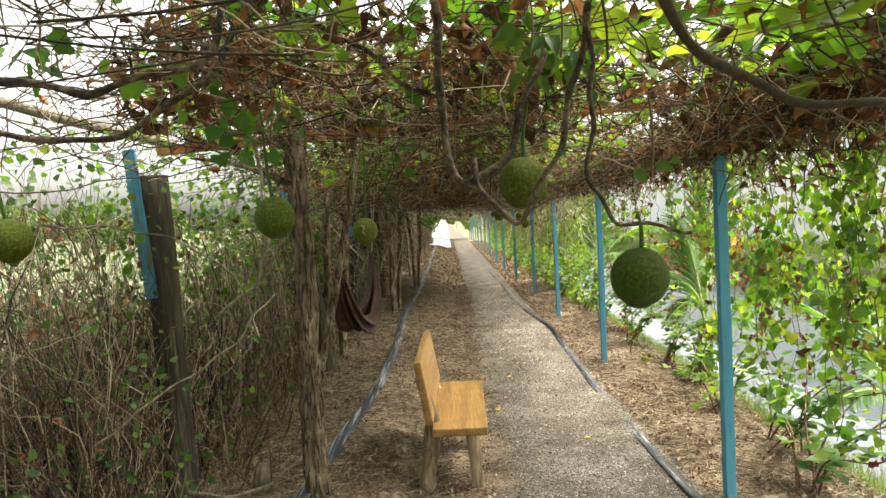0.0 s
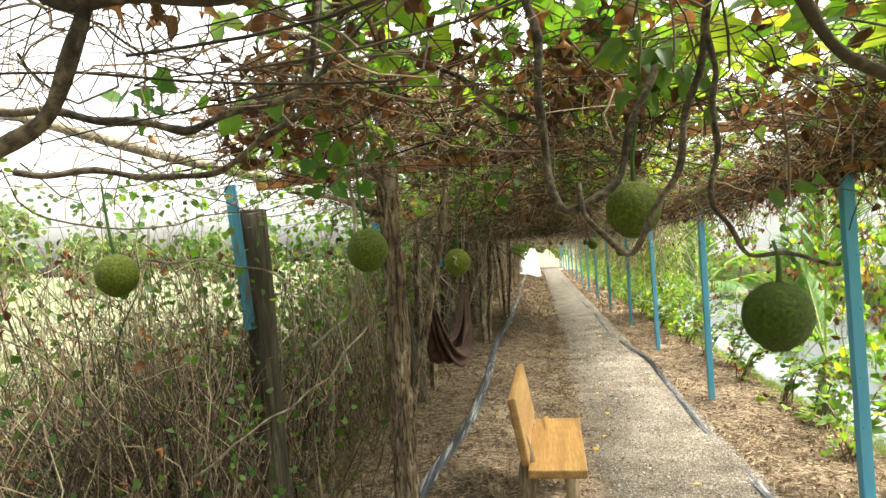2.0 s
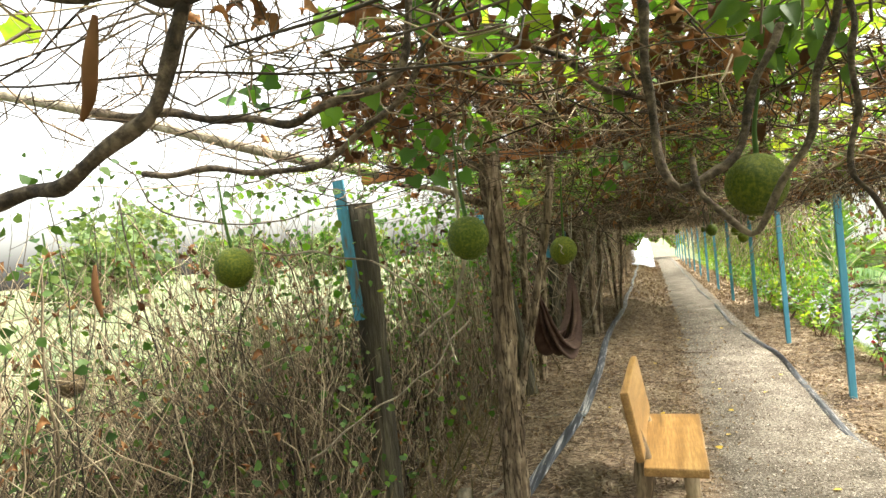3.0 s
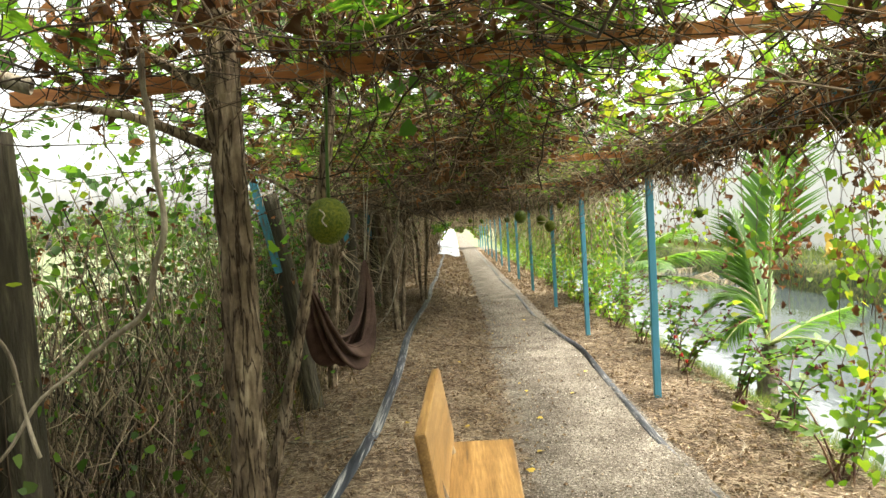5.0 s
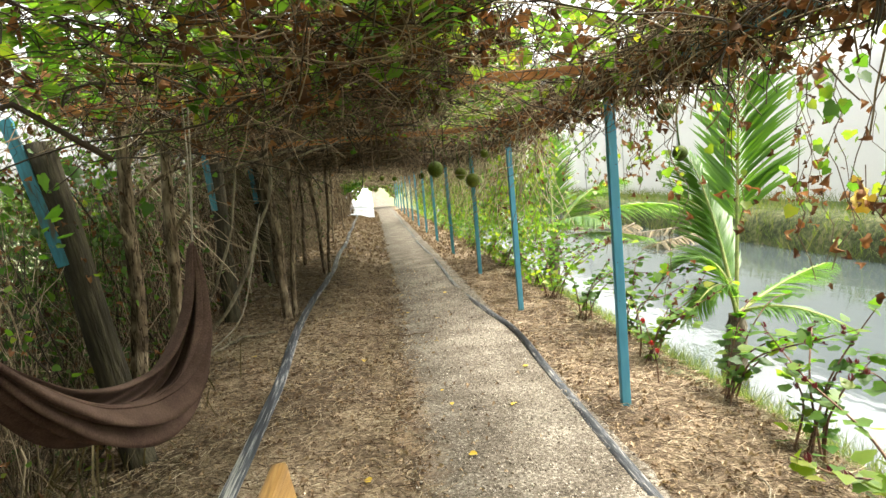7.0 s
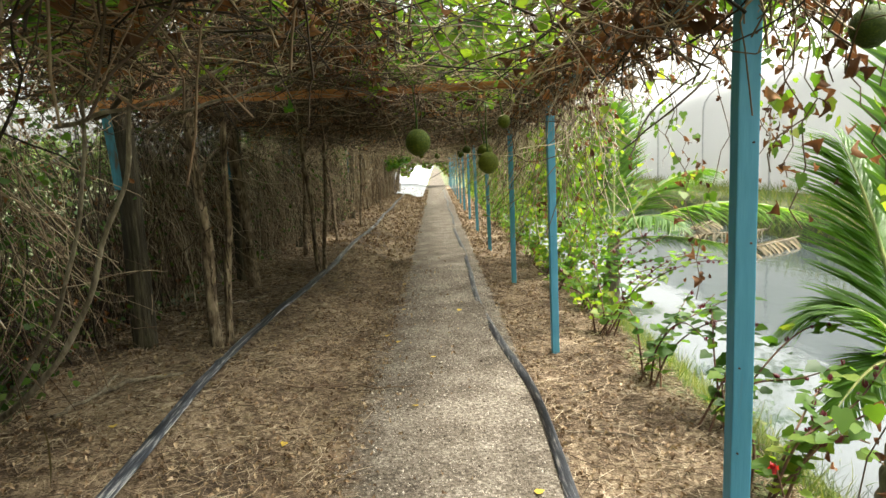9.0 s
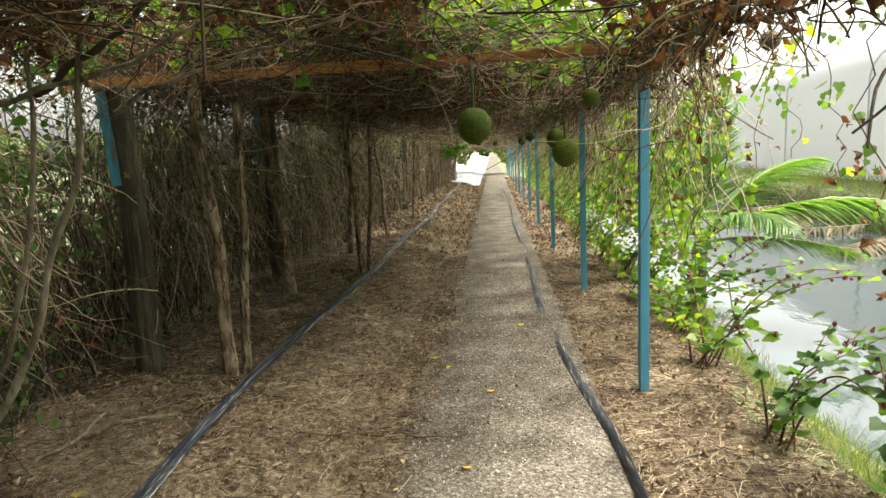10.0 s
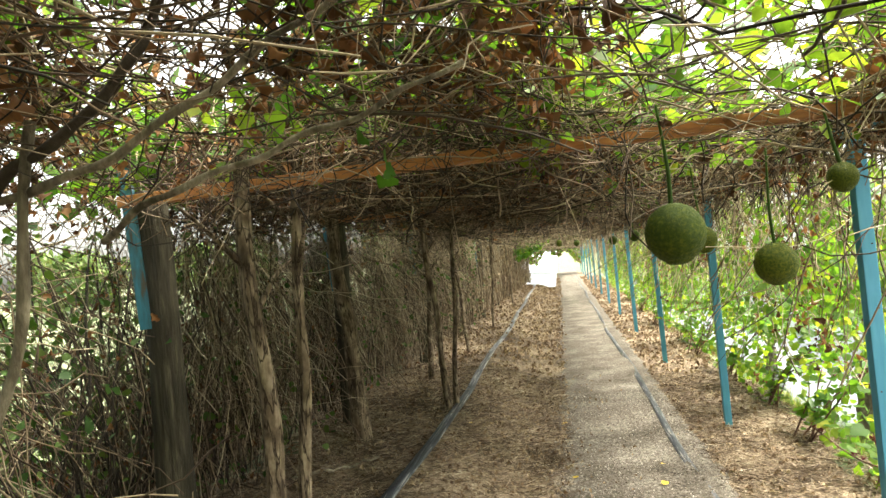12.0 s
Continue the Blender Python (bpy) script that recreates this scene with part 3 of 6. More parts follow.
# ---- irrigation hoses ----
def hose(name, line, width, label, lift=0.012, tilt=None, material=None, sink=0.0):
    k = len(line)
    ys = line[:, 1]
    t = np.gradient(line, axis=0)
    t[:, 2] = 0
    t /= np.linalg.norm(t, axis=1, keepdims=True)
    side = np.stack([t[:, 1], -t[:, 0], np.zeros(k)], 1)
    a = np.radians(tilt(ys) if tilt else 4 * np.sin(ys * 0.9))
    u = side * np.cos(a)[:, None] + np.array([0, 0, 1.0]) * np.sin(a)[:, None]
    nrm = np.cross(u, t)
    prof = [(-1, 0.0), (-0.93, 0.55), (0, 0.15), (0.93, 0.55), (1, 0.0), (0.93, -0.4), (0, -0.3), (-0.93, -0.4)]
    half, thick = width / 2, 0.005
    rest = land(line[:, 0], line[:, 1])
    rest = np.maximum(np.convolve(np.pad(rest, 7, mode="edge"), np.ones(15) / 15, "valid"), rest - 0.02) + lift + half * np.abs(np.sin(a)) - sink * np.clip(0.35 + 0.9 * np.sin(ys * 2.1) * np.sin(ys * 0.83 + 1), 0, 1) * (1 - np.exp(-((ys - 8.6) / 1.3) ** 2))
    c = np.stack([line[:, 0], line[:, 1], rest], 1)
    V = np.stack([c + u * p * half + nrm * q * thick for p, q in prof], 1)
    idx = np.arange(k * 8).reshape(k, 8)
    F = np.stack([idx[:-1], np.roll(idx[:-1], -1, 1), np.roll(idx[1:], -1, 1), idx[1:]], -1).reshape(-1, 4)
    thing(name, mesh_from(name, V.reshape(-1, 3), F), material or M_HOSE, label, "hose")


yl = np.arange(-1.0, 42, 0.08)
left_line = np.stack([-0.9 + 0.2 * step(3, 6, yl) + 0.1 * step(7, 14, yl) + 0.014 * np.sin(yl * 1.1) + 0.004 * np.sin(yl * 3.3 + 1), yl, yl * 0], 1)
hose("flat_hose", left_line, 0.088, "flat dusty black irrigation hose on the mulch bank", 0.036)
right_line = np.stack([1.355 + 0.04 * np.exp(-((yl - 8.6) / 1.2) ** 2) - 0.09 * step(9.0, 12, yl) - 0.03 * step(12, 18, yl) + 0.022 * np.sin(yl * 0.9) + 0.006 * np.sin(yl * 2.9), yl, yl * 0], 1)
hose("edging_strip", right_line, 0.062, "twisted black plastic edging strip beside the gravel", 0.02, lambda y: 4 + 50 * np.exp(-((y - 8.8) / 1.1) ** 2) + 9 * np.sin(y * 1.3) + 5 * np.sin(y * 3.1), M_EDGE, 0.014)


# ---- trunks ----
def trunk(name, points, radii, material, label, sides=20, k=46, ridge=0.14, category="tree", seed=0.0, limbs=()):
    P = smooth_line(points, k)
    R = np.interp(np.linspace(0, 1, k), np.linspace(0, 1, len(radii)), radii)
    V, F = tubes(P[None], R[None], sides)
    V = V.reshape(k, sides, 3)
    a = np.arange(sides) * 2 * np.pi / sides
    z = P[:, 2:3]
    bumps = ridge * (np.sin(a * 5 + 2 * np.sin(z * 2.3 + seed)) * 0.5 + np.sin(a * 8 + 3 * np.sin(z * 4.1 + seed * 2)) * 0.35 + 0.4 * np.sin(z * 7 + a * 2 + seed))
    if sides > 30:
        for i in range(k):
            for j in range(sides):
                c, s = math.cos(a[j]), math.sin(a[j])
                q = Vector((c * 2.2, s * 2.2, P[i, 2] * 3.2 + seed))
                bumps[i, j] += 0.55 * (abs(noise.noise(q * 1.6)) - 0.2) + 0.14 * noise.noise(q * 4.0)
    V = P[:, None] + (V - P[:, None]) * (1 + bumps)[:, :, None]
    tree = base(name, label, category, "trees of the hedge side")
    thing("trunk", mesh_from("trunk", V.reshape(-1, 3), F), material, parent=tree)
    for j, (h, az, L, rise) in enumerate(limbs):
        i = int(h * (k - 1))
        o, d = P[i], np.array([math.cos(math.radians(az)), math.sin(math.radians(az)), rise])
        B = smooth_line([o, o + d * L * 0.5 + [0, 0, 0.04], o + d * L + [0.03, 0.05, 0.0]], 16)
        V, F = tubes(B[None], np.linspace(R[i] * 0.45, R[i] * 0.15, 16)[None], 8)
        thing("branch", mesh_from("branch", V, F), material, parent=tree)
    return tree


trunk("tree", [(-0.83, 3.54, 0.02), (-0.825, 3.53, 0.7), (-0.812, 3.52, 1.5), (-0.822, 3.52, 2.3), (-0.79, 3.5, 3.2)], [0.066, 0.056, 0.052, 0.050, 0.040], M_BARK, "living tree trunk with deeply furrowed grey-brown bark", 48, 150, 0.10, seed=1.0, limbs=[(0.66, 165, 0.7, 0.5), (0.74, 20, 0.9, 0.35), (0.60, 200, 0.6, 0.3)])
trunk("tree", [(-1.10, 4.35, 0.05), (-0.93, 4.32, 0.7), (-0.76, 4.28, 1.35), (-0.60, 4.25, 2.1), (-0.56, 4.2, 2.9)], [0.033, 0.027, 0.025, 0.025, 0.020], M_BARK, "slender leaning trunk with flaking bark", 32, 110, 0.12, seed=2.0, limbs=[(0.6, 170, 0.5, 0.5), (0.7, 30, 0.6, 0.4)])
for i, (x, y, r, dx) in enumerate([(-0.86, 9.66, 0.04, -0.03), (-0.80, 9.75, 0.026, 0.10), (-1.45, 7.05, 0.045, 0.10), (-1.3, 7.3, 0.04, 0.12), (-1.22, 11.9, 0.06, -0.08), (-0.68, 12.85, 0.028, -0.08), (-0.63, 12.95, 0.022, 0.1), (-1.15, 14.3, 0.03, 0.08), (-1.0, 16.4, 0.026, -0.10), (-0.95, 19.5, 0.024, 0.09), (-0.85, 23.8, 0.022, -0.06)]):
    z = float(land(x, y)) - 0.05
    trunk("hedge_tree", [(x, y, z), (x + dx * 0.3 - 0.012, y + 0.02, z + 0.5), (x + dx * 0.6 + 0.012, y, z + 0.95), (x + dx - 0.01, y - 0.02, z + 1.4), (x + dx * 1.3, y, z + 2.1)], [r * 1.2, r, r * 0.9, r * 0.75], M_BARK, "slim woody stem growing in the hedge under the pergola", 16, 50, 0.18, "tree", float(i), [(0.62, 70 + 97 * i, 0.35, 0.9), (0.72, 250 + 61 * i, 0.4, 0.7), (0.8, 150 + 83 * i, 0.3, 0.8)])

# ---- hammock ----
hk, hs = 70, 96
mid = smooth_line([(-0.77, 4.36, 1.36), (-0.79, 4.65, 1.10), (-0.79, 5.0, 0.88), (-0.77, 5.35, 0.78), (-0.75, 5.7, 0.80), (-0.735, 5.94, 0.96), (-0.735, 6.06, 1.16), (-0.745, 6.12, 1.38)], hk)
s = np.linspace(0, 1, hk)[:, None]
openw = 0.02 + 0.21 * np.sin(np.pi * s) ** 0.8
q = np.linspace(-1, 1, hs)[None, :]
fold = (0.020 * np.sin(q * 7 + 1.6 * s + 1) + 0.026 * np.abs(np.sin(q * 8 + 1.2 * s)) + 0.020 * np.sin(q * 17 - 1.4 * s) + 0.014 * np.sin(q * 33 + 2 * s + 0.6 * np.sin(9 * s))) * (0.25 + 0.75 * np.sin(np.pi * s) ** 0.8)
X = mid[:, 0:1] + openw * np.sin(q * 1.35) * 0.5
Z = mid[:, 2:3] + openw * (1 - np.cos(q * 1.45)) * (0.62 - 0.22 * q)
TX, TZ = np.gradient(X, axis=1), np.gradient(Z, axis=1)
TL = np.hypot(TX, TZ) + 1e-6
X, Z = X - 1.5 * fold * TZ / TL, Z + 1.5 * fold * TX / TL
Y = mid[:, 1:2] + 0 * q
HV = np.stack([X, Y, Z], -1).reshape(-1, 3)
i = np.arange(hk * hs).reshape(hk, hs)
HF = np.stack([i[:-1, :-1], i[:-1, 1:], i[1:, 1:], i[1:, :-1]], -1).reshape(-1, 4)
hammock = base("hammock", "sagging brown cotton hammock slung between two trunks", "hammock")
cloth = thing("cloth", mesh_from("cloth", HV, HF), M_CLOTH, parent=hammock)
sol = cloth.modifiers.new("thick", "SOLIDIFY")
sol.thickness = 0.006
for name, pts in (("rope", [(-0.745, 6.12, 1.37), (-0.71, 6.15, 1.75), (-0.67, 6.1, 2.1)]), ("rope", [(-0.745, 6.12, 1.37), (-0.735, 6.2, 1.75), (-0.72, 6.18, 2.1)]), ("rope", [(-0.77, 4.38, 1.36), (-0.74, 4.3, 1.37), (-0.7, 4.24, 1.4)]), ("rope", [(-0.44, 6.3, 1.5), (-0.52, 6.3, 1.2), (-0.61, 6.3, 0.95), (-0.78, 6.28, 0.8)])):
    L = smooth_line(pts, 16)
    V, F = tubes(L[None], np.full((1, 16), 0.0034), 6)
    thing(name, mesh_from(name, V, F), M_ROPE, parent=hammock, label="grey tie rope")

# ---- fruits ----
def fruit_mesh():
    bm = bmesh.new()
    bmesh.ops.create_icosphere(bm, subdivisions=5, radius=1)
    spikes = [Vector((math.cos(2.39996 * k) * math.sqrt(1 - z * z), math.sin(2.39996 * k) * math.sqrt(1 - z * z), z)) for k in range(500) for z in [1 - (2 * k + 1) / 500]]
    from mathutils import kdtree
    kd = kdtree.KDTree(len(spikes))
    for k, p in enumerate(spikes):
        kd.insert(p, k)
    kd.balance()
    for v in bm.verts:
        d = kd.find(v.co)[2]
        h = 1 + 0.035 * max(0.0, 1 - d / 0.055)
        v.co = Vector((v.co.x * h, v.co.y * h, v.co.z * h * 1.04 + (0.05 if v.co.z < -0.9 else 0) * -1))
    me = bpy.data.meshes.new("skin")
    bm.to_mesh(me)
    bm.free()
    return me


FRUIT = fruit_mesh()
WITHERED = FRUIT.copy()


def fruit(x, y, z, r, top, old=False, label=""):
    ob = base("gac_fruit", label or ("withered brown gac fruit hanging in the vines" if old else "round spiny green gac fruit hanging on its stalk"), "fruit", "hanging gac fruits", at=pose(x, y, z, 4 * math.sin(x * 9), 5 * math.cos(y * 7), x * 400))
    skin = thing("skin", WITHERED if old else FRUIT, M_OLDFRUIT if old else M_FRUIT, parent=ob)
    skin.scale = (r, r, r * (0.9 if old else 1.0))
    L = smooth_line([(0, 0, r * 0.98), (0.004, 0.003, r + 0.05), (0.012, -0.006, max(r + 0.08, top - z))], 10)
    V, F = tubes(L[None], np.linspace(0.006, 0.0032, 10)[None], 7)
    thing("stalk", mesh_from("stalk", V, F), M_SHADELEAF, parent=ob)


for f in [(-0.49, 1.8, 1.735, 0.057, 2.05), (0.2, 1.56, 1.785, 0.060, 1.98), (-0.405, 3.13, 1.66, 0.063, 2.05), (0.42, 1.36, 1.555, 0.062, 1.68), (-1.30, 1.85, 1.71, 0.062, 2.0), (0.745, 8.65, 1.685, 0.070, 2.0), (1.2, 9.4, 1.55, 0.070, 1.95), (1.3, 10.9, 1.64, 0.073, 2.2), (2.14, 7.0, 1.91, 0.058, 2.1), (2.02, 6.6, 1.62, 0.045, 2.0), (1.62, 4.05, 2.0, 0.06, 2.2), (1.27, 9.0, 1.80, 0.04, 2.0), (1.35, 17.5, 1.7, 0.07, 2.1), (0.5, 21, 1.75, 0.07, 2.1), (0.9, 22, 1.72, 0.07, 2.1), (1.3, 14.2, 1.72, 0.06, 2.1)]:
    fruit(*f)
scar = smooth_line([(-0.010, -0.0605, 0.030), (0.004, -0.0630, 0.015), (-0.004, -0.0635, 0.0), (0.008, -0.0625, -0.018)], 12)
V, F = tubes(scar[None], np.full((1, 12), 0.0022), 5)
for ob in [o for o in scene.objects if o.name.startswith("gac_fruit") and abs(o.location.y - 3.13) < 0.01]:
    sc = thing("scar", mesh_from("scar", V, F), M_ROPE, parent=ob, label="pale dried scar on the skin")
    sc.matrix_basis = ob.matrix_basis.to_3x3().inverted().to_4x4()
for f in [(-2.1, 1.9, 1.33, 0.05, 1.9), (2.05, 9.0, 2.0, 0.045, 2.1)]:
    fruit(*f, old=True)

# ---- single vines near the eye ----
def vine(points, r0, r1, label="thick brown woody vine hanging from the pergola", material=None, k=40, name="hanging_vine"):
    P = smooth_line(points, k)
    w = np.linspace(0, 1, k)
    P = P + 0.006 * np.stack([np.sin(w * 23 + r0 * 900), np.sin(w * 17 + 1), np.sin(w * 29 + 2)], 1)
    R = np.linspace(r0, r1, k) * (1 + 0.12 * np.sin(w * 40))
    V, F = tubes(P[None], R[None], 9)
    thing(name, mesh_from(name, V, F), material or M_THICKVINE, label, "vine", "woody vines")


vine([(0.36, 1.1, 2.25), (0.44, 1.25, 2.13), (0.53, 1.3, 2.04), (0.65, 1.3, 1.95), (0.77, 1.32, 1.91), (0.92, 1.3, 1.89), (1.3, 1.4, 1.95)], 0.012, 0.009, material=M_DARKVINE)
vine([(-0.02, 1.5, 2.35), (0.0, 1.5, 2.22), (0.01, 1.5, 2.02), (0.02, 1.5, 1.84), (0.06, 1.5, 1.785), (0.13, 1.5, 1.82), (0.2, 1.52, 1.95), (0.26, 1.55, 2.1)], 0.011, 0.008)
vine([(0.39, 1.4, 2.3), (0.35, 1.45, 2.15), (0.31, 1.45, 1.98), (0.25, 1.45, 1.81), (0.16, 1.45, 1.69), (0.1, 1.47, 1.75), (0.08, 1.5, 1.85)], 0.009, 0.006)
vine([(0.33, 1.35, 2.1), (0.33, 1.35, 1.92), (0.325, 1.35, 1.75), (0.36, 1.35, 1.69), (0.45, 1.35, 1.665), (0.53, 1.35, 1.65)], 0.006, 0.004)
vine([(-1.3, 1.35, 2.12), (-0.97, 1.4, 2.07), (-0.77, 1.4, 2.03), (-0.63, 1.4, 2.06), (-0.49, 1.4, 2.11), (-0.46, 1.4, 2.3)], 0.011, 0.008)
vine([(-1.5, 1.7, 2.02), (-1.19, 1.7, 2.0), (-0.92, 1.7, 1.97), (-0.68, 1.7, 2.08), (-0.56, 1.7, 2.2), (-0.5, 1.75, 2.4)], 0.010, 0.008)
vine([(-1.2, 0.8, 1.86), (-0.9, 0.8, 1.83), (-0.72, 0.8, 1.86), (-0.61, 0.8, 1.94), (-0.56, 0.8, 2.02), (-0.55, 0.8, 2.12)], 0.012, 0.010)
vine([(-1.0, 0.8, 2.16), (-0.81, 0.8, 2.12), (-0.67, 0.8, 2.095), (-0.54, 0.8, 2.06), (-0.37, 0.82, 2.06), (-0.2, 0.9, 2.12)], 0.019, 0.014)
vine([(-0.9, 2.2, 2.52), (-0.72, 2.2, 2.5), (-0.49, 2.2, 2.44), (-0.26, 2.2, 2.31), (-0.11, 2.2, 2.18), (0.1, 2.3, 2.1)], 0.013, 0.009)
vine([(-1.0, 8.2, 1.82), (-0.69, 8.2, 1.89), (-0.41, 8.2, 1.95), (-0.15, 8.2, 2.08), (0.1, 8.2, 2.2)], 0.012, 0.007, "grey-brown bare branch across the pergola", M_BARKPALE)
vine([(-0.7, 8.5, 1.8), (-0.47, 8.4, 1.88), (-0.2, 8.4, 1.95), (0.06, 8.4, 2.02), (0.3, 8.4, 2.1)], 0.010, 0.006, "grey-brown bare branch across the pergola", M_BARKPALE)
vine([(-0.8, 8.2, 1.85), (-0.59, 8.2, 1.98), (-0.4, 8.2, 2.09), (-0.28, 8.2, 2.25), (-0.22, 8.2, 2.4)], 0.013, 0.010, "dark forked branch in the canopy", M_DARKVINE)
vine([(-1.6, 8.3, 0.28), (-1.3, 8.25, 0.5), (-1.0, 8.2, 0.85), (-0.85, 8.2, 1.2), (-0.68, 8.2, 1.6), (-0.6, 8.2, 2.05)], 0.017, 0.011, "pale looping vine beside the hedge", M_BARKPALE)
vine([(-1.7, 8.5, 0.3), (-1.35, 8.45, 0.7), (-1.1, 8.4, 1.2), (-1.0, 8.4, 1.6), (-0.95, 8.4, 2.05)], 0.014, 0.009, "pale looping vine beside the hedge", M_BARKPALE)
vine([(-0.95, 3.2, 2.2), (-0.93, 3.2, 1.91), (-0.93, 3.2, 1.59), (-1.0, 3.2, 1.42), (-1.2, 3.2, 1.27)], 0.010, 0.008, "pale looping vine beside the hedge", M_BARKPALE)
vine([(-1.3, 2.0, 1.75), (-1.05, 2.1, 1.72), (-0.85, 2.2, 1.62), (-0.75, 2.3, 1.45), (-0.72, 2.3, 1.3)], 0.004, 0.003, "thin pale bent stem in front of the hedge", M_BARKPALE)
vine([(-1.3, 2.2, 0.95), (-1.1, 2.25, 1.1), (-0.85, 2.3, 1.25), (-0.68, 2.4, 1.45)], 0.004, 0.003, "thin pale bent stem in front of the hedge", M_BARKPALE)
vine([(-1.7, 3.3, 0.5), (-1.4, 3.4, 0.22), (-1.1, 3.6, 0.2), (-0.95, 3.75, 0.3)], 0.012, 0.009, "grey root looping over the ground", M_BARKPALE)
vine([(-0.45, 9.05, 0.19), (-0.1, 9.15, 0.11), (0.2, 9.3, 0.05), (0.4, 9.25, 0.035), (0.62, 9.3, 0.035)], 0.006, 0.003, "thin dry stick lying across the path edge", M_TWIG, name="fallen_stick")

def sprig(x, y, z, n, size, seed, material, label):
    """A bunch of leaves on short stalks, each leaf a part."""
    r = np.random.default_rng(seed)
    ob = base("leaf_sprig", label, "leaves", "leaf sprigs in the vines", at=pose(x, y, z))
    me = mesh_from("leaf", *(plain_leaf(0.30, 0.16, 0.3) if material is M_SHADELEAF else LOBED))
    for j in range(n):
        o = r.normal(0, 0.045, 3)
        d = np.array([r.normal(0, 0.7), r.normal(0, 0.7), -0.7 + r.normal(0, 0.4)])
        ro = along(d[None], np.array([[r.normal(0, 0.8), r.normal(-0.2, 0.8), 0.7]]))[0]
        thing("leaf", me, material, parent=ob, at=Matrix.Translation(o) @ Matrix(ro.tolist()).to_4x4() @ Matrix.Scale(size * r.uniform(0.7, 1.15), 4))
    V, F = tubes(smooth_line([(0, 0, 0.18), (0.01, 0.01, 0.08), (0, 0, -0.02)], 8)[None], np.full((1, 8), 0.003), 5)
    thing("stalk", mesh_from("stalk", V, F), M_TWIG, parent=ob)


for j, (x, y, z, n, size, m) in enumerate([(-0.60, 1.9, 2.02, 12, 0.06, M_LEAF), (-0.50, 1.85, 2.0, 12, 0.055, M_SHADELEAF), (0.24, 1.60, 2.12, 14, 0.065, M_SHADELEAF), (0.32, 1.62, 2.12, 10, 0.06, M_SHADELEAF), (0.46, 1.38, 1.78, 3, 0.045, M_SHADELEAF), (-0.69, 1.6, 2.10, 8, 0.055, M_YELLOWGREEN), (-0.95, 1.5, 2.14, 10, 0.05, M_LEAF), (-0.75, 2.0, 2.18, 10, 0.055, M_LEAF), (-0.2, 3.4, 2.08, 9, 0.055, M_LEAF), (0.0, 8.7, 2.02, 7, 0.05, M_LEAF), (-0.45, 5.6, 2.04, 12, 0.055, M_LEAF), (0.05, 6.4, 2.02, 12, 0.055, M_YELLOWGREEN)]):
    sprig(x, y, z, n, size, 700 + j, m, "bunch of yellow vine leaves" if m is M_YELLOWLEAF else "bunch of lobed green vine leaves hanging below the roof")

for pts in ([(-0.70, 0.8, 2.06), (-0.715, 0.8, 2.0), (-0.735, 0.81, 1.95), (-0.76, 0.82, 1.93)], [(-1.5, 1.5, 1.75), (-1.505, 1.5, 1.68), (-1.5, 1.51, 1.6)]):
    L = smooth_line(pts, 14)
    V, F = tubes(L[None], (0.003 + 0.0075 * np.sin(np.linspace(0.1, np.pi - 0.05, 14)))[None], 8)
    thing("dry_pod", mesh_from("dry_pod", V, F), M_DEAD, "shrivelled brown pod hanging in the vines", "pod", "dry pods")

bm = bmesh.new()
bmesh.ops.create_cone(bm, cap_ends=True, segments=14, radius1=0.055, radius2=0.035, depth=0.16)
bmesh.ops.subdivide_edges(bm, edges=list(bm.edges), cuts=3)
for v in bm.verts:
    v.co += 0.022 * noise.noise_vector(v.co * 16)
me = bpy.data.meshes.new("tree_stump")
bm.to_mesh(me)
bm.free()
thing("tree_stump", me, M_BARKPALE, "small broken pale stump beside the hedge", "stump", at=pose(-1.19, 3.68, 0.2, 8, 12, 0))

for j, (x, y, a, L, r0) in enumerate([(-1.1, 9.0, 25, 0.5, 0.018), (-1.35, 8.8, 80, 0.6, 0.014), (-0.95, 10.4, -30, 0.45, 0.012), (-1.2, 11.2, 40, 0.6, 0.014), (-1.1, 5.7, 15, 0.4, 0.010), (-0.3, 10.2, 60, 0.35, 0.007), (1.7, 8.4, -20, 0.7, 0.006), (1.95, 9.1, 10, 0.6, 0.005), (1.85, 5.6, 70, 0.5, 0.005)]):
    d = np.array([math.cos(math.radians(a)), math.sin(math.radians(a))]) * L / 2
    w = np.linspace(-1, 1, 14)[:, None]
    xy = np.array([x, y]) + d * w + 0.02 * np.stack([np.sin(w[:, 0] * 4 + j), np.cos(w[:, 0] * 3 + j)], 1)
    P = np.concatenate([xy, (land(xy[:, 0], xy[:, 1]) + r0 + 0.006)[:, None]], 1)
    V, F = tubes(P[None], np.linspace(r0, r0 * 0.6, 14)[None], 8)
    thing("fallen_branch", mesh_from("fallen_branch", V, F), M_BARKPALE, "short dead branch lying on the mulch", "branch", "fallen branches")

# ---- canopy ----
def roof(x, y):
    """Underside of the vine roof."""
    return 2.14 - 0.07 * ((x - 0.1) / 1.6) ** 2 + 0.05 * np.sin(x * 2.1 + y * 0.9) + 0.05 * np.sin(y * 1.7) - 0.10 * step(11, 17, y) * np.clip(lumps(x, y, 1.1, 5.0), 0, 1) - 0.38 * step(20, 42, y) + 0.13 * step(2.2, 2.8, y) * (1 - step(3.9, 4.7, y)) + 0.10 * (1 - step(-0.9, -0.2, x)) * (1 - step(2.8, 3.4, y))


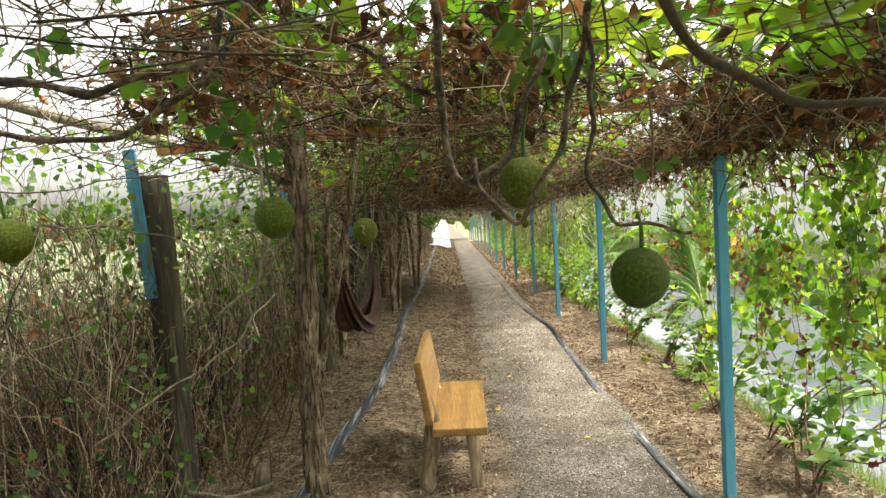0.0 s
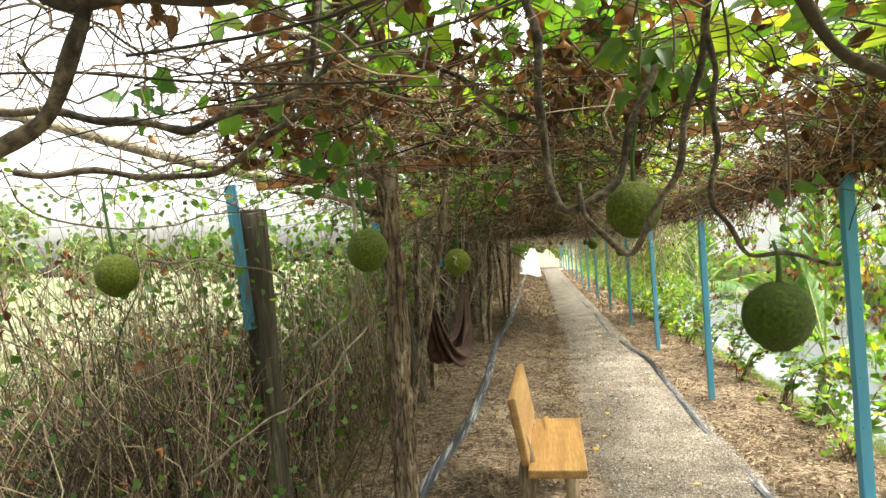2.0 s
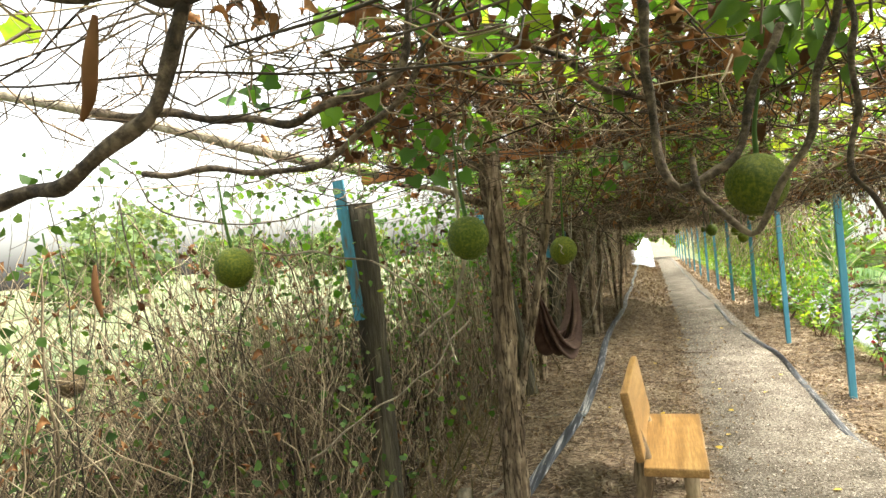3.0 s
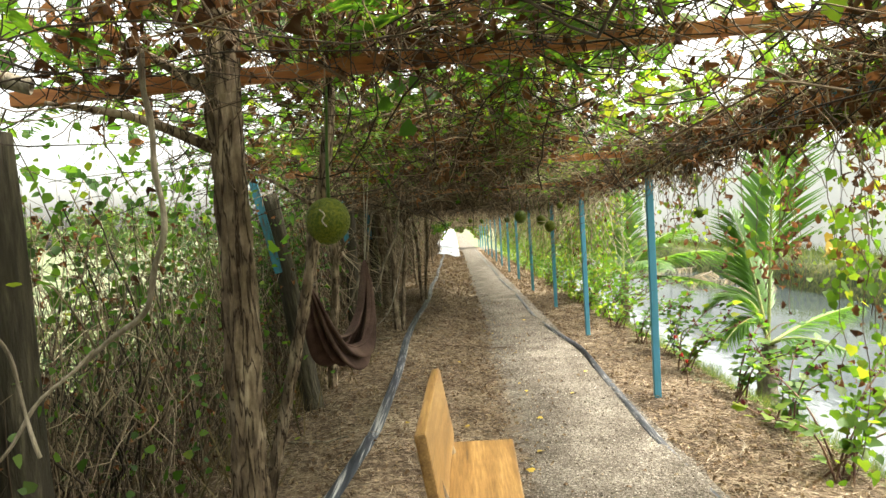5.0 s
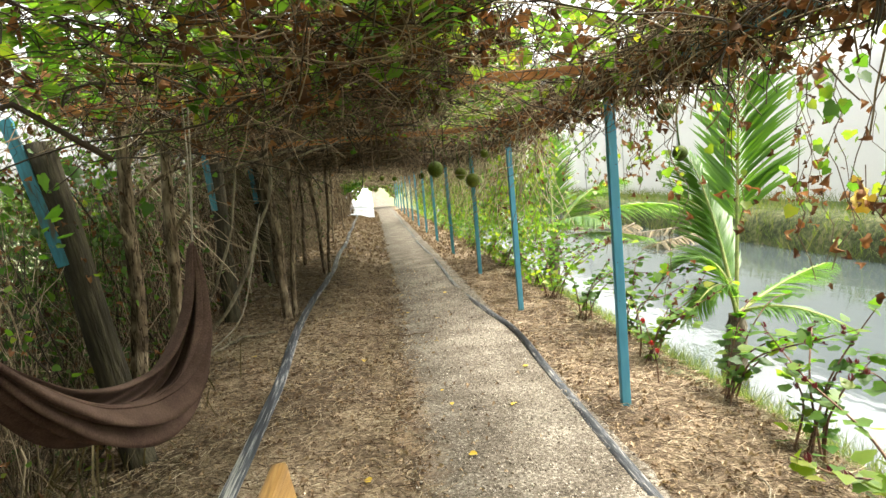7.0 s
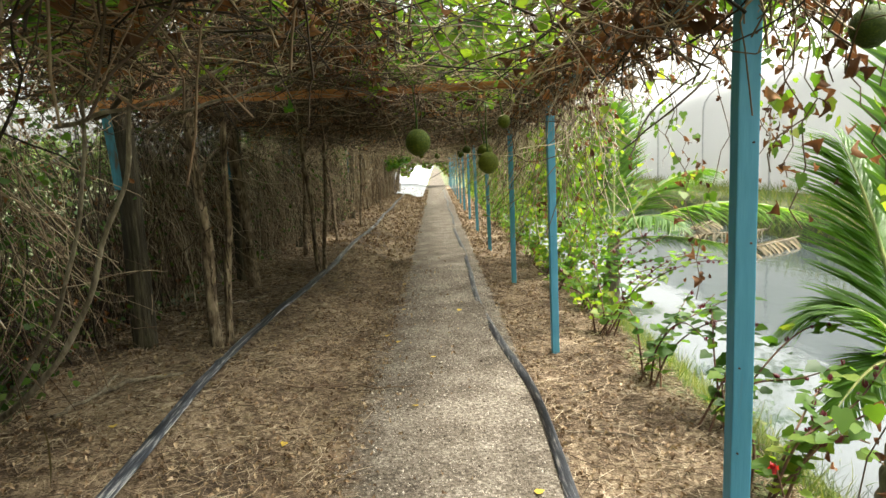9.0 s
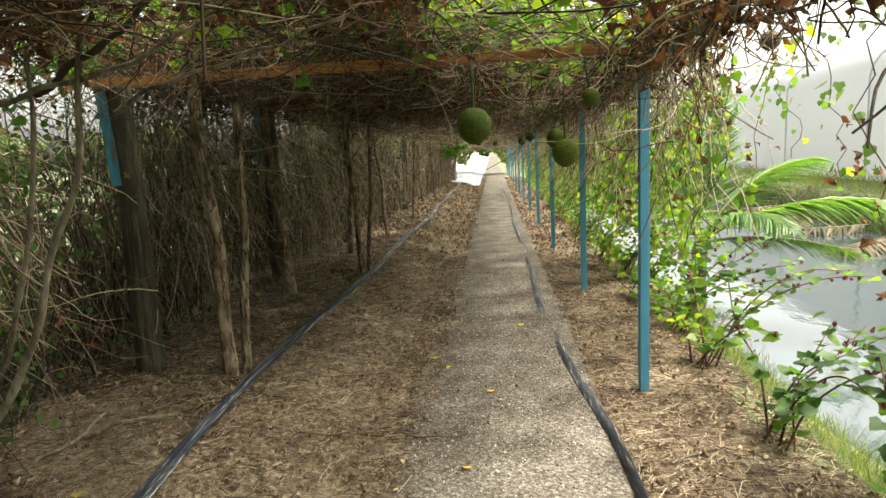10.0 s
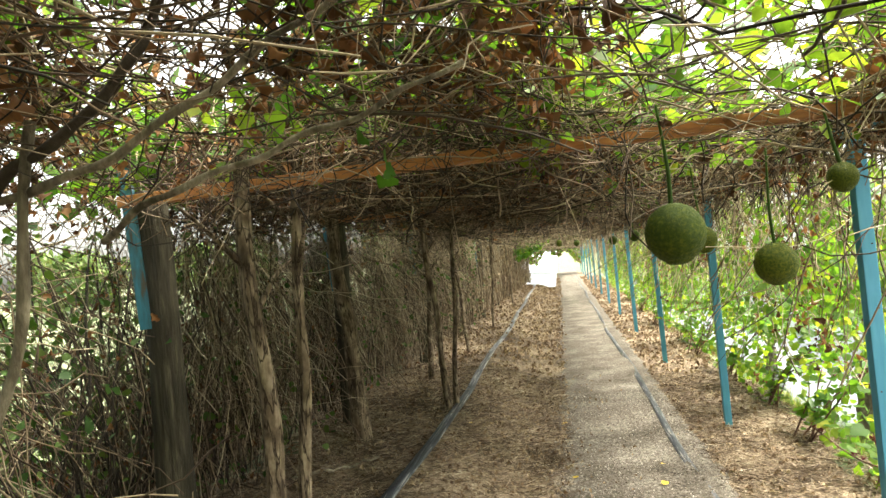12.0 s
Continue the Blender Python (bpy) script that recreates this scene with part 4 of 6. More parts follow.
def mat_density(x, y):
    """How much dead stuff hangs in the roof: little over the start and the canal side, much within."""
    d = step(0.4, 2.2, y) * (1 - 0.88 * step(0.4, 1.1, x) * (0.7 + 0.3 * step(2.8, 3.8, y)) * (1 - step(10.5, 15, y))) 
    return (0.10 + 0.90 * d) * (1 - 0.8 * step(0.35, 0.7, x) * step(6.5, 7.2, y) * (1 - step(10, 11, y))) * lit_strip(x, y) * field_edge(x, y) * np.clip(0.68 + 0.75 * lumps(x, y, 1.9, 3.0), 0.12, 1)


def leaf_density(x, y):
    return field_edge(x, y) * (0.35 + 0.65 * lit_strip(x, y)) * open_corner(x, y) * (1 - 0.6 * step(0.3, 0.8, x) * step(2.6, 3.6, y) * (1 - step(11, 14, y))) * np.clip(0.55 + 0.8 * lumps(x, y, 1.6, 1.0), 0.08, 1)


def dead_density(x, y):
    return 0.85 * mat_density(x, y) * open_corner(x, y)


def lit_strip(x, y):
    """The roof is thin over the canal side past the first beam, and over the field side by the third post."""
    return (1 - 0.72 * step(0.55, 1.0, x) * step(3.2, 4.0, y) * (1 - step(6.6, 7.6, y))) * (1 - 0.35 * (1 - step(-0.9, -0.2, x)) * step(7.4, 8.2, y) * (1 - step(9.2, 9.8, y)))


def field_edge(x, y):
    """Little grows on the roof's field edge before the second post."""
    return 1 - 0.55 * (1 - step(-1.25, -0.7, x)) * (1 - step(6.0, 7.0, y))


def open_corner(x, y):
    """Fewer leaves over the field-side corner at the start, where the sky shows."""
    return 1 - 0.93 * (1 - step(-1.15, -0.55, x)) * (1 - step(2.6, 4.2, y))


def points_over(n, x0, x1, y0, y1, dens=None):
    x, y = rng.uniform(x0, x1, n), rng.uniform(y0, y1, n)
    if dens is not None:
        k = rng.random(n) < dens(x, y)
        x, y = x[k], y[k]
    return x, y


def wander(start, heading, length, k, bend=0.5, sag=0.0):
    """n wandering lines of k points each."""
    n = len(start)
    d = heading / (np.linalg.norm(heading, axis=1, keepdims=True) + 1e-9)
    turn = rng.normal(0, bend, (n, k, 3))
    dirs = d[:, None, :] + np.cumsum(turn, axis=1) / math.sqrt(k)
    dirs /= np.linalg.norm(dirs, axis=2, keepdims=True) + 1e-9
    P = start[:, None, :] + np.cumsum(dirs, axis=1) * (length / k)[:, None, None]
    w = np.linspace(0, 1, k)
    P[:, :, 2] -= sag * (length[:, None] * w[None] ** 2)
    return P


def flat_heading(n, rise=0.15):
    a = rng.uniform(0, 2 * np.pi, n)
    return np.stack([np.cos(a), np.sin(a), rng.normal(0, rise, n)], 1)


def twig_layer(name, n, y0, y1, zlo, zhi, length, radius, material, label, dens=mat_density, k=6, sides=3, x0=-1.75, x1=1.65, bend=1.1, sag=0.08):
    x, y = points_over(n, x0, x1, y0, y1, dens)
    z = roof(x, y) + rng.uniform(zlo, zhi, len(x))
    L = rng.uniform(*length, len(x))
    P = wander(np.stack([x, y, z], 1), flat_heading(len(x)), L, k, bend, sag)
    low = roof(P[:, :, 0], P[:, :, 1]) - 0.12
    over = 1.72 + 0.15 * rng.random((len(P), 1))
    P[:, :, 0] = np.where(P[:, :, 0] > over, over - 0.5 * (P[:, :, 0] - over), P[:, :, 0])
    P[:, :, 2] = np.where(P[:, :, 2] < low, low + 0.25 * (P[:, :, 2] - low), P[:, :, 2])
    R = rng.uniform(*radius, len(x))[:, None] * np.linspace(1, 0.5, k)[None]
    V, F = tubes(P, R, sides)
    thing(name, mesh_from(name, V, F), material, label, "vines", kind="stuff")


twig_layer("vine_mat", 21000, -1.5, 15, -0.05, 0.24, (0.2, 0.75), (0.0012, 0.0042), M_TWIG, "matted dry brown vines woven through the pergola roof")
twig_layer("vine_mat", 3600, 1.0, 10.5, -0.16, 0.0, (0.2, 0.7), (0.0012, 0.0036), M_TWIG, "dry vine clumps sagging below the roof", lambda x, y: mat_density(x, y) * np.clip(2.2 * lumps(x, y, 2.3, 7.0) - 0.4, 0, 1), x0=-1.3, x1=1.3, bend=1.3)
twig_layer("vine_mat", 2800, 15, 20, -0.05, 0.2, (0.4, 1.2), (0.003, 0.008), M_TWIG, "matted dry brown vines woven through the pergola roof")
# far roof in straw instead of twig: its brighter light is put into the colour
twig_layer("vine_mat", 5500, 20, 46, -0.05, 0.2, (0.4, 1.2), (0.003, 0.008), M_STRAW, "matted dry vines woven through the far pergola roof, coloured pale as if lit")
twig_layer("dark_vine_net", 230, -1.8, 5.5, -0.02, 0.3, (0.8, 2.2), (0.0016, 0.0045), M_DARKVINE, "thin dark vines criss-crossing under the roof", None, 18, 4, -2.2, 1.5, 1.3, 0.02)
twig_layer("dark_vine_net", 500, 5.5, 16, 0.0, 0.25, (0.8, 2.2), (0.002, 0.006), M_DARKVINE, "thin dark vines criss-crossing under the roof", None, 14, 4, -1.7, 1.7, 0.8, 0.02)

twig_layer("vine_mat", 3600, 22, 46, -0.45, 0.0, (0.4, 1.0), (0.004, 0.009), M_STRAW, "ragged vine ends hanging at the far mouth, coloured pale as if lit", lambda x, y: np.clip(2.5 * lumps(x, y, 1.3, 9.0), 0, 1) * (0.3 + 0.7 * step(-0.2, -1.2, x)), bend=1.2)

twig_layer("pale_vine_stems", 1100, 7.2, 10.4, 0.0, 0.4, (0.4, 1.3), (0.0015, 0.0045), M_HEDGE, "pale dry vine stems crossing below the leaves", lambda x, y: (y > 8.0) | (x < -0.4), 9, 4, -1.2, 1.7, 0.8, 0.06)
twig_layer("pale_vine_stems", 700, 0.8, 7.2, 0.0, 0.35, (0.4, 1.3), (0.0015, 0.004), M_HEDGE, "pale dry vine stems crossing below the leaves", lambda x, y: (y < 4.3) | (x < -0.5), 9, 4, -1.2, 1.7, 0.8, 0.06)

# dead fibres hanging from the roof
x, y = points_over(7000, -1.6, 1.9, 2.5, 24, mat_density)
P = wander(np.stack([x, y, roof(x, y) + 0.02], 1), np.stack([rng.normal(0, 0.5, len(x)), rng.normal(0, 0.5, len(x)), -np.ones(len(x))], 1), rng.uniform(0.06, 0.3, len(x)), 5, 0.6)
V, F = tubes(P, rng.uniform(0.001, 0.003, len(x))[:, None] * np.ones(5), 3)
thing("hanging_fibres", mesh_from("hanging_fibres", V, F), M_TWIG, "dry fibres and tendrils hanging from the vine roof", "vines", kind="stuff")


def leaf_layer(name, shape, n, x0, x1, y0, y1, zlo, zhi, size, material, label, dens=None, tilt=0.6, dry=False):
    x, y = points_over(n, x0, x1, y0, y1, dens)
    pos = np.stack([x, y, roof(x, y) + rng.uniform(zlo, zhi, len(x))], 1)
    nrm = rng.normal(0, tilt, (len(x), 3)) + np.array([0, 0, 1.0])
    rot = turns(nrm, rng.uniform(0, 2 * np.pi, len(x)))
    sz = rng.uniform(*size, len(x))
    V, F = dry_set(pos, rot, sz) if dry else scatter(shape, pos, rot, sz)
    thing(name, mesh_from(name, V, F), material, label, "leaves", kind="stuff")


leaf_layer("roof_leaves", LOBED, 19000, -1.9, 1.75, -2, 15, 0.12, 0.6, (0.055, 0.12), M_LEAF, "green and yellowing lobed vine leaves over the pergola", leaf_density)
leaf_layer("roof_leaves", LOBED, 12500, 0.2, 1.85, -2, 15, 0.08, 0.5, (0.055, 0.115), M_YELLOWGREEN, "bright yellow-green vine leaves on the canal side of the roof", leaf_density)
leaf_layer("roof_leaves", LOBED, 6000, -1.8, 1.75, 15, 46, 0.1, 0.5, (0.12, 0.22), M_LEAF, "green vine leaves over the far pergola")
leaf_layer("dead_roof_leaves", None, 17000, -1.7, 1.7, -1, 15, 0.0, 0.32, (0.04, 0.095), M_DEAD, "curled dead brown leaves caught in the roof", dead_density, 1.2, True)
leaf_layer("dead_roof_leaves", None, 1600, -1.7, 1.7, 15, 21, 0.0, 0.3, (0.08, 0.14), M_DEAD, "curled dead brown leaves caught in the roof", None, 1.2, True)
# litter tone here for the same lit look
leaf_layer("dead_roof_leaves", None, 3600, -1.7, 1.7, 21, 46, 0.0, 0.3, (0.10, 0.18), M_LITTER, "curled dead leaves caught in the far roof, coloured pale as if lit", None, 1.2, True)
# growth that closes the far mouth of the tunnel down to head height
n = 3600
x = rng.uniform(-1.6, 2.4, n)
pos = np.stack([x, rng.uniform(43.5, 46.5, n), 2.7 - rng.random(n) * (1.25 + 0.45 * np.abs(x - 0.2) + 0.25 * np.sin(x * 5))], 1)
rot = turns(rng.normal(0, 0.8, (n, 3)) + np.array([0, -0.6, 0.4]), rng.uniform(0, 6.3, n))
# bright leaf and litter tones carry the light at the mouth
V, F = scatter(LOBED, pos[: n // 2], rot[: n // 2], rng.uniform(0.10, 0.2, n // 2))
thing("mouth_leaves", mesh_from("mouth_leaves", V, F), M_YELLOWGREEN, "leafy growth hanging over the far mouth of the pergola", "leaves", kind="stuff")
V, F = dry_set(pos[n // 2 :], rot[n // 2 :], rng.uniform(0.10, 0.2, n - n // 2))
thing("dry_mouth_leaves", mesh_from("dry_mouth_leaves", V, F), M_LITTER, "dry growth hanging over the far mouth of the pergola, coloured pale as if lit", "leaves", kind="stuff")

def hedge_x(y):
    return -1.78 - 0.30 * (1 - step(0.5, 2.8, y)) - 0.10 * step(7, 9, y) * (1 - step(13, 16, y)) + 0.3 * step(12, 20, y) + 0.75 * step(20, 40, y)


# growth about the end of the hedge
n = 1800
y = rng.uniform(28.5, 33.5, n)
pos = np.stack([hedge_x(y) + 0.1 + np.abs(rng.normal(0, 0.4, n)), y, 2.15 - 1.5 * rng.random(n) ** 1.6], 1)
pos = pos[pos[:, 2] > 1.35 + 0.5 * (pos[:, 0] + 0.9)]
V, F = scatter(LOBED, pos, turns(rng.normal(0, 0.8, (len(pos), 3)) + np.array([0, -0.6, 0.4]), rng.uniform(0, 6.3, len(pos))), rng.uniform(0.08, 0.16, len(pos)))
thing("hedge_end_leaves", mesh_from("hedge_end_leaves", V, F), M_LEAF, "green leaves arching over the end of the hedge", "leaves", kind="stuff")

# thick dark roof past the third beam
shade = lambda x, y: step(9.6, 10.6, y) * (1 - 0.85 * step(12.6, 14.2, y)) * (1 - 0.7 * step(0.7, 1.2, x)) * np.clip(0.7 + 0.6 * lumps(x, y, 1.5, 8.0), 0.2, 1)
twig_layer("vine_mat", 6000, 9.6, 16, -0.06, 0.3, (0.25, 0.9), (0.0015, 0.005), M_TWIG, "thick dark vine mat past the third beam", shade, bend=1.3)
leaf_layer("dead_roof_leaves", None, 6500, -1.75, 1.6, 9.6, 16, -0.02, 0.34, (0.05, 0.10), M_DEAD, "thick dead leaves in the roof past the third beam", shade, 1.2, True)
leaf_layer("roof_leaves", LOBED, 14000, -2.2, 1.2, 9.3, 16, 0.25, 0.65, (0.09, 0.15), M_LEAF, "close green leaves on the roof past the third beam", shade)
# close growth between the first beam and the second
close = lambda x, y: step(3.3, 3.9, y) * (1 - step(6.6, 7.4, y)) * step(-1.0, -0.6, x) * (1 - step(0.5, 1.0, x)) * np.clip(0.7 + 0.7 * lumps(x, y, 2.1, 4.0), 0.15, 1)
twig_layer("vine_mat", 900, 3.2, 7.4, -0.02, 0.3, (0.2, 0.7), (0.0012, 0.004), M_TWIG, "matted brown vines between the first two beams", close, bend=1.3)
leaf_layer("dead_roof_leaves", None, 1600, -1.0, 1.0, 3.2, 7.4, 0.0, 0.34, (0.04, 0.09), M_DEAD, "dead leaves in the roof between the first two beams", close, 1.2, True)
# the brighter leaf copy, its colour standing for light through this stretch
leaf_layer("roof_leaves", LOBED, 2200, -1.0, 1.0, 3.2, 7.4, 0.0, 0.4, (0.04, 0.09), M_YELLOWGREEN, "green leaves on the roof between the first two beams", close)
# brown growth above the third beam
brown = lambda x, y: step(7.4, 7.9, y) * (1 - step(9.4, 9.9, y)) * step(-0.45, -0.05, x) * (1 - step(0.4, 0.8, x)) * np.clip(0.8 + 0.6 * lumps(x, y, 2.5, 2.0), 0.2, 1)
twig_layer("vine_mat", 450, 7.4, 9.9, 0.0, 0.28, (0.2, 0.6), (0.0012, 0.004), M_TWIG, "matted brown vines before the third beam", brown, bend=1.3)
leaf_layer("dead_roof_leaves", None, 1000, -1.0, 0.8, 7.4, 9.9, 0.02, 0.32, (0.04, 0.09), M_DEAD, "dead brown leaves in the roof before the third beam", brown, 1.2, True)
leaf_layer("roof_leaves", LOBED, 250, -1.0, 0.8, 7.4, 9.9, 0.2, 0.55, (0.06, 0.12), M_LEAF, "green leaves on the roof before the third beam", brown)
# growth along the sunny side of the roof, sunlight put into its straw colour
sunny = lambda x, y: (1 - 0.85 * step(7.0, 7.6, y) * (1 - step(9.6, 10.2, y))) * step(0.1, 0.5, x) * np.clip(0.5 + 0.9 * lumps(x, y, 2.4, 6.0), 0.05, 1)
twig_layer("straw_vine_mat", 3800, 4.5, 15, -0.08, 0.12, (0.2, 0.7), (0.0012, 0.0038), M_STRAW, "vines on the sunny side of the roof, straw-coloured as if sunlit", sunny, x0=0.1, x1=1.7, bend=1.3)
leaf_layer("roof_leaves", LOBED, 2600, 0.1, 1.7, 4.5, 15, -0.08, 0.12, (0.03, 0.07), M_YELLOWGREEN, "small yellow-green leaves on the sunny side of the roof, coloured as if sunlit", sunny, 1.0)
# wads of dead leaves and stems lodged in the roof
wad = np.stack([rng.uniform(-1.5, 1.5, 120), rng.uniform(0.6, 14, 120)], 1)
wad = wad[rng.random(120) < (0.02 + 0.98 * mat_density(wad[:, 0], wad[:, 1])) * (0.35 + 0.65 * step(2.0, 4.0, wad[:, 1]))]
m = len(wad) * 70
o = np.repeat(wad, 70, 0) + rng.normal(0, 0.11, (m, 2))
pos = np.stack([o[:, 0], o[:, 1], roof(o[:, 0], o[:, 1]) + rng.normal(0.05, 0.08, m)], 1)
V, F = dry_set(pos, turns(rng.normal(0, 1, (m, 3)), rng.uniform(0, 6.3, m)), rng.uniform(0.04, 0.09, m))
thing("dead_leaf_wads", mesh_from("dead_leaf_wads", V, F), M_DEAD, "wads of dead leaves lodged in the vine roof", "leaves", kind="stuff")
P = wander(pos, rng.normal(0, 1, (m, 3)) + np.array([0, 0, -0.3]), rng.uniform(0.1, 0.3, m), 6, 1.3)
V, F = tubes(P, rng.uniform(0.0008, 0.0025, m)[:, None] * np.ones(6), 3)
thing("stem_wads", mesh_from("stem_wads", V, F), M_TWIG, "wads of fine dead stems lodged in the vine roof", "vines", kind="stuff")
# brighter leaf copy again, sunlight in the colour
leaf_layer("roof_leaves", LOBED, 2600, -1.3, 1.6, 0.5, 11, -0.02, 0.16, (0.04, 0.085), M_YELLOWGREEN, "small vine leaves hanging under the roof, coloured as if sunlit", lambda x, y: np.clip(1.6 * lumps(x, y, 2.6, 12.0), 0, 1) * open_corner(x, y), 1.0)
leaf_layer("dead_roof_leaves", None, 200, -1.0, 1.7, 2.5, 9, -0.10, 0.02, (0.05, 0.09), M_DEAD, "large dead leaves dangling below the roof", None, 2.0, True)

# feathery sprays of a young tree that grows through the roof
n = 130
x, y = rng.uniform(-1.6, 0.5, n), rng.choice([rng.uniform(2.6, 7.2, n), rng.uniform(7.8, 10.2, n)], axis=0)
o = np.stack([x, y, roof(x, y) + rng.uniform(-0.06, 0.22, n)], 1)
ax = flat_heading(n, 0.35)
q = np.linspace(0.15, 1, 13)
cen = (o[:, None, :] + ax[:, None, :] * (q * 0.24)[None, :, None] + np.array([0, 0, -0.10]) * (q**2)[None, :, None]).reshape(-1, 3)
side = np.cross(ax, [0, 0, 1.0])
pos = np.concatenate([cen, cen])
ah = np.concatenate([np.repeat(side + 0.4 * ax, 13, 0), np.repeat(-side + 0.4 * ax, 13, 0)]) + rng.normal(0, 0.08, (n * 26, 3))
V, F = scatter(plain_leaf(0.16, 0.02, 0.1), pos, along(ah, np.tile([0, 0, 1.0], (n * 26, 1))), np.tile(0.075 * np.sin(np.pi * (0.15 + 0.8 * q)) + 0.015, 2 * n)[: n * 26])
thing("feather_leaf_sprays", mesh_from("feather_leaf_sprays", V, F), M_LEAF, "feathery green leaf sprays below the roof", "leaves", kind="stuff")

# dry mat piled along the canal-side rail
n = 13000
y = 2.2 + 26 * rng.random(n) ** 1.3
y = y[((y > 5.0) & (y < 6.8)) | (y > 9.3) | (rng.random(n) < 0.5)]
n = len(y)
xr = np.interp(y, [p[1] for p in RIGHT], [p[0] for p in RIGHT])
P = wander(np.stack([xr + rng.normal(-0.05, 0.11, n), y, 2.09 + rng.normal(0.01, 0.07, n)], 1), np.stack([rng.normal(0, 0.4, n), rng.normal(0, 1, n), rng.normal(-0.1, 0.3, n)], 1), rng.uniform(0.12, 0.42, n), 6, 1.3, 0.1)
V, F = tubes(P, rng.uniform(0.001, 0.004, n)[:, None] * np.ones(6), 3)
# paler stems than the roof mat: sunlight on the thatch put into the colour
thing("vine_thatch", mesh_from("vine_thatch", V, F), M_HEDGE, "thick dry vine thatch along the canal-side rail, paled as if sunlit", "vines", kind="stuff")
n = 6500
y = 1.5 + 26 * rng.random(n) ** 1.5
xr = np.interp(y, [p[1] for p in RIGHT], [p[0] for p in RIGHT])
pos = np.stack([xr + rng.normal(-0.04, 0.12, n), y, 2.07 + rng.normal(0, 0.085, n)], 1)
V, F = dry_set(pos, turns(rng.normal(0, 1, (n, 3)), rng.uniform(0, 6.3, n)), rng.uniform(0.035, 0.08, n))
thing("dead_rail_leaves", mesh_from("dead_rail_leaves", V, F), M_DEAD, "dead brown leaves hanging along the rail", "leaves", kind="stuff")

# vines wound over the beams
for j in range(11):
    m = 70 if j == 0 else 230
    t = np.clip(rng.choice(rng.random(4), m) + rng.normal(0, 0.09, m), 0, 1)
    (x0, y0), (x1, y1) = LEFT[j], RIGHT[j]
    s0 = np.stack([x0 + (x1 - x0) * t, y0 - 0.1 + (y1 - y0 - 0.35) * t + rng.normal(0, 0.04, m), 2.15 - np.abs(rng.normal(0, 0.07, m))], 1)
    P = wander(s0, flat_heading(m, 0.4), rng.uniform(0.2, 0.6, m), 7, 1.2, 0.12)
    V, F = tubes(P, rng.uniform(0.0012, 0.004, m)[:, None] * np.ones(7), 3)
    thing("beam_vines", mesh_from("beam_vines", V, F), M_TWIG, "dry vines wound over a crossbeam", "vines", kind="stuff")

# ---- hedge of stems on the field side ----
def hedge(name, n, y0, y1, spread, radius, material, label, tall=(0.8, 2.1), k=9, bend=0.35, lean=0.25, lift=0.0, back=0.0):
    """Stems in loose bunches, none far out over the mulch."""
    y = rng.uniform(y0, y1, n)
    bunch = rng.uniform(y0, y1, max(2, int((y1 - y0) * 2.2)))
    y = np.where(rng.random(n) < 0.55, bunch[rng.integers(0, len(bunch), n)] + rng.normal(0, 0.09, n), y)
    x = hedge_x(y) - back + rng.normal(0, spread, n)
    z = land(x, y) + lift * rng.random(n)
    P = wander(np.stack([x, y, z], 1), np.stack([rng.normal(0, lean * 0.6, n), rng.normal(0, lean, n), np.ones(n)], 1), rng.uniform(*tall, n), k, bend)
    face = hedge_x(P[:, :, 1]) + 0.16 + 0.12 * rng.random((n, 1))
    P[:, :, 0] = np.where(P[:, :, 0] > face, face - 0.4 * (P[:, :, 0] - face), P[:, :, 0])
    P[:, :, 2] = np.maximum(P[:, :, 2], land(P[:, :, 0], P[:, :, 1]) + 0.005)
    V, F = tubes(P, rng.uniform(*radius, n)[:, None] * np.linspace(1.1, 0.5, k)[None], 3)
    thing(name, mesh_from(name, V, F), material, label, "hedge", kind="stuff")


hedge("woody_hedge_stems", 210, -0.6, 6.5, 0.18, (0.004, 0.009), M_HEDGE, "crooked woody stems of the hedge", (1.2, 2.3), 16, 0.9, 0.3)
hedge("woody_hedge_stems", 160, -0.6, 11.0, 0.2, (0.004, 0.010), M_DARKVINE, "dark crooked woody stems of the hedge", (1.0, 2.1), 16, 0.9, 0.3)
hedge("hedge_stems", 1200, -0.6, 2.8, 0.22, (0.001, 0.004), M_HEDGE, "thin dry stems of the open hedge", (0.8, 2.1), 10, 0.6, 0.35)
hedge("hedge_stems", 1150, 2.4, 7.2, 0.16, (0.001, 0.0038), M_HEDGE, "dense dry stems and climbers of the hedge", (0.6, 1.9), 10, 0.6, 0.3)
# twig tone up to 11 m, straw beyond: shade and light put into the colour
hedge("hedge_stems", 900, 7.2, 11.2, 0.16, (0.001, 0.0045), M_TWIG, "dry stems and climbers of the hedge, coloured dark as if shaded", (0.8, 2.1), 11, 0.8, 0.3)
hedge("hedge_stems", 1300, 11.0, 18.0, 0.16, (0.001, 0.0045), M_STRAW, "dry stems and climbers of the hedge, coloured pale as if lit", (0.8, 2.1), 11, 0.6, 0.2)
hedge("back_hedge_stems", 1500, -1.2, 4.2, 0.25, (0.0015, 0.005), M_HEDGE, "thick brown stems and old growth behind the hedge", (0.9, 2.1), 9, 0.7, 0.35, 0.0, 0.55)
hedge("back_hedge_stems", 500, -1.0, 4.5, 0.25, (0.002, 0.006), M_DARKVINE, "dark stems behind the hedge", (0.7, 1.9), 9, 0.7, 0.3, 0.0, 0.5)
hedge("hedge_stems", 1500, 18.0, 33.0, 0.2, (0.003, 0.008), M_STRAW, "dry stems of the far hedge, coloured pale as if lit", (1.2, 2.2), 9, 0.3, 0.1)
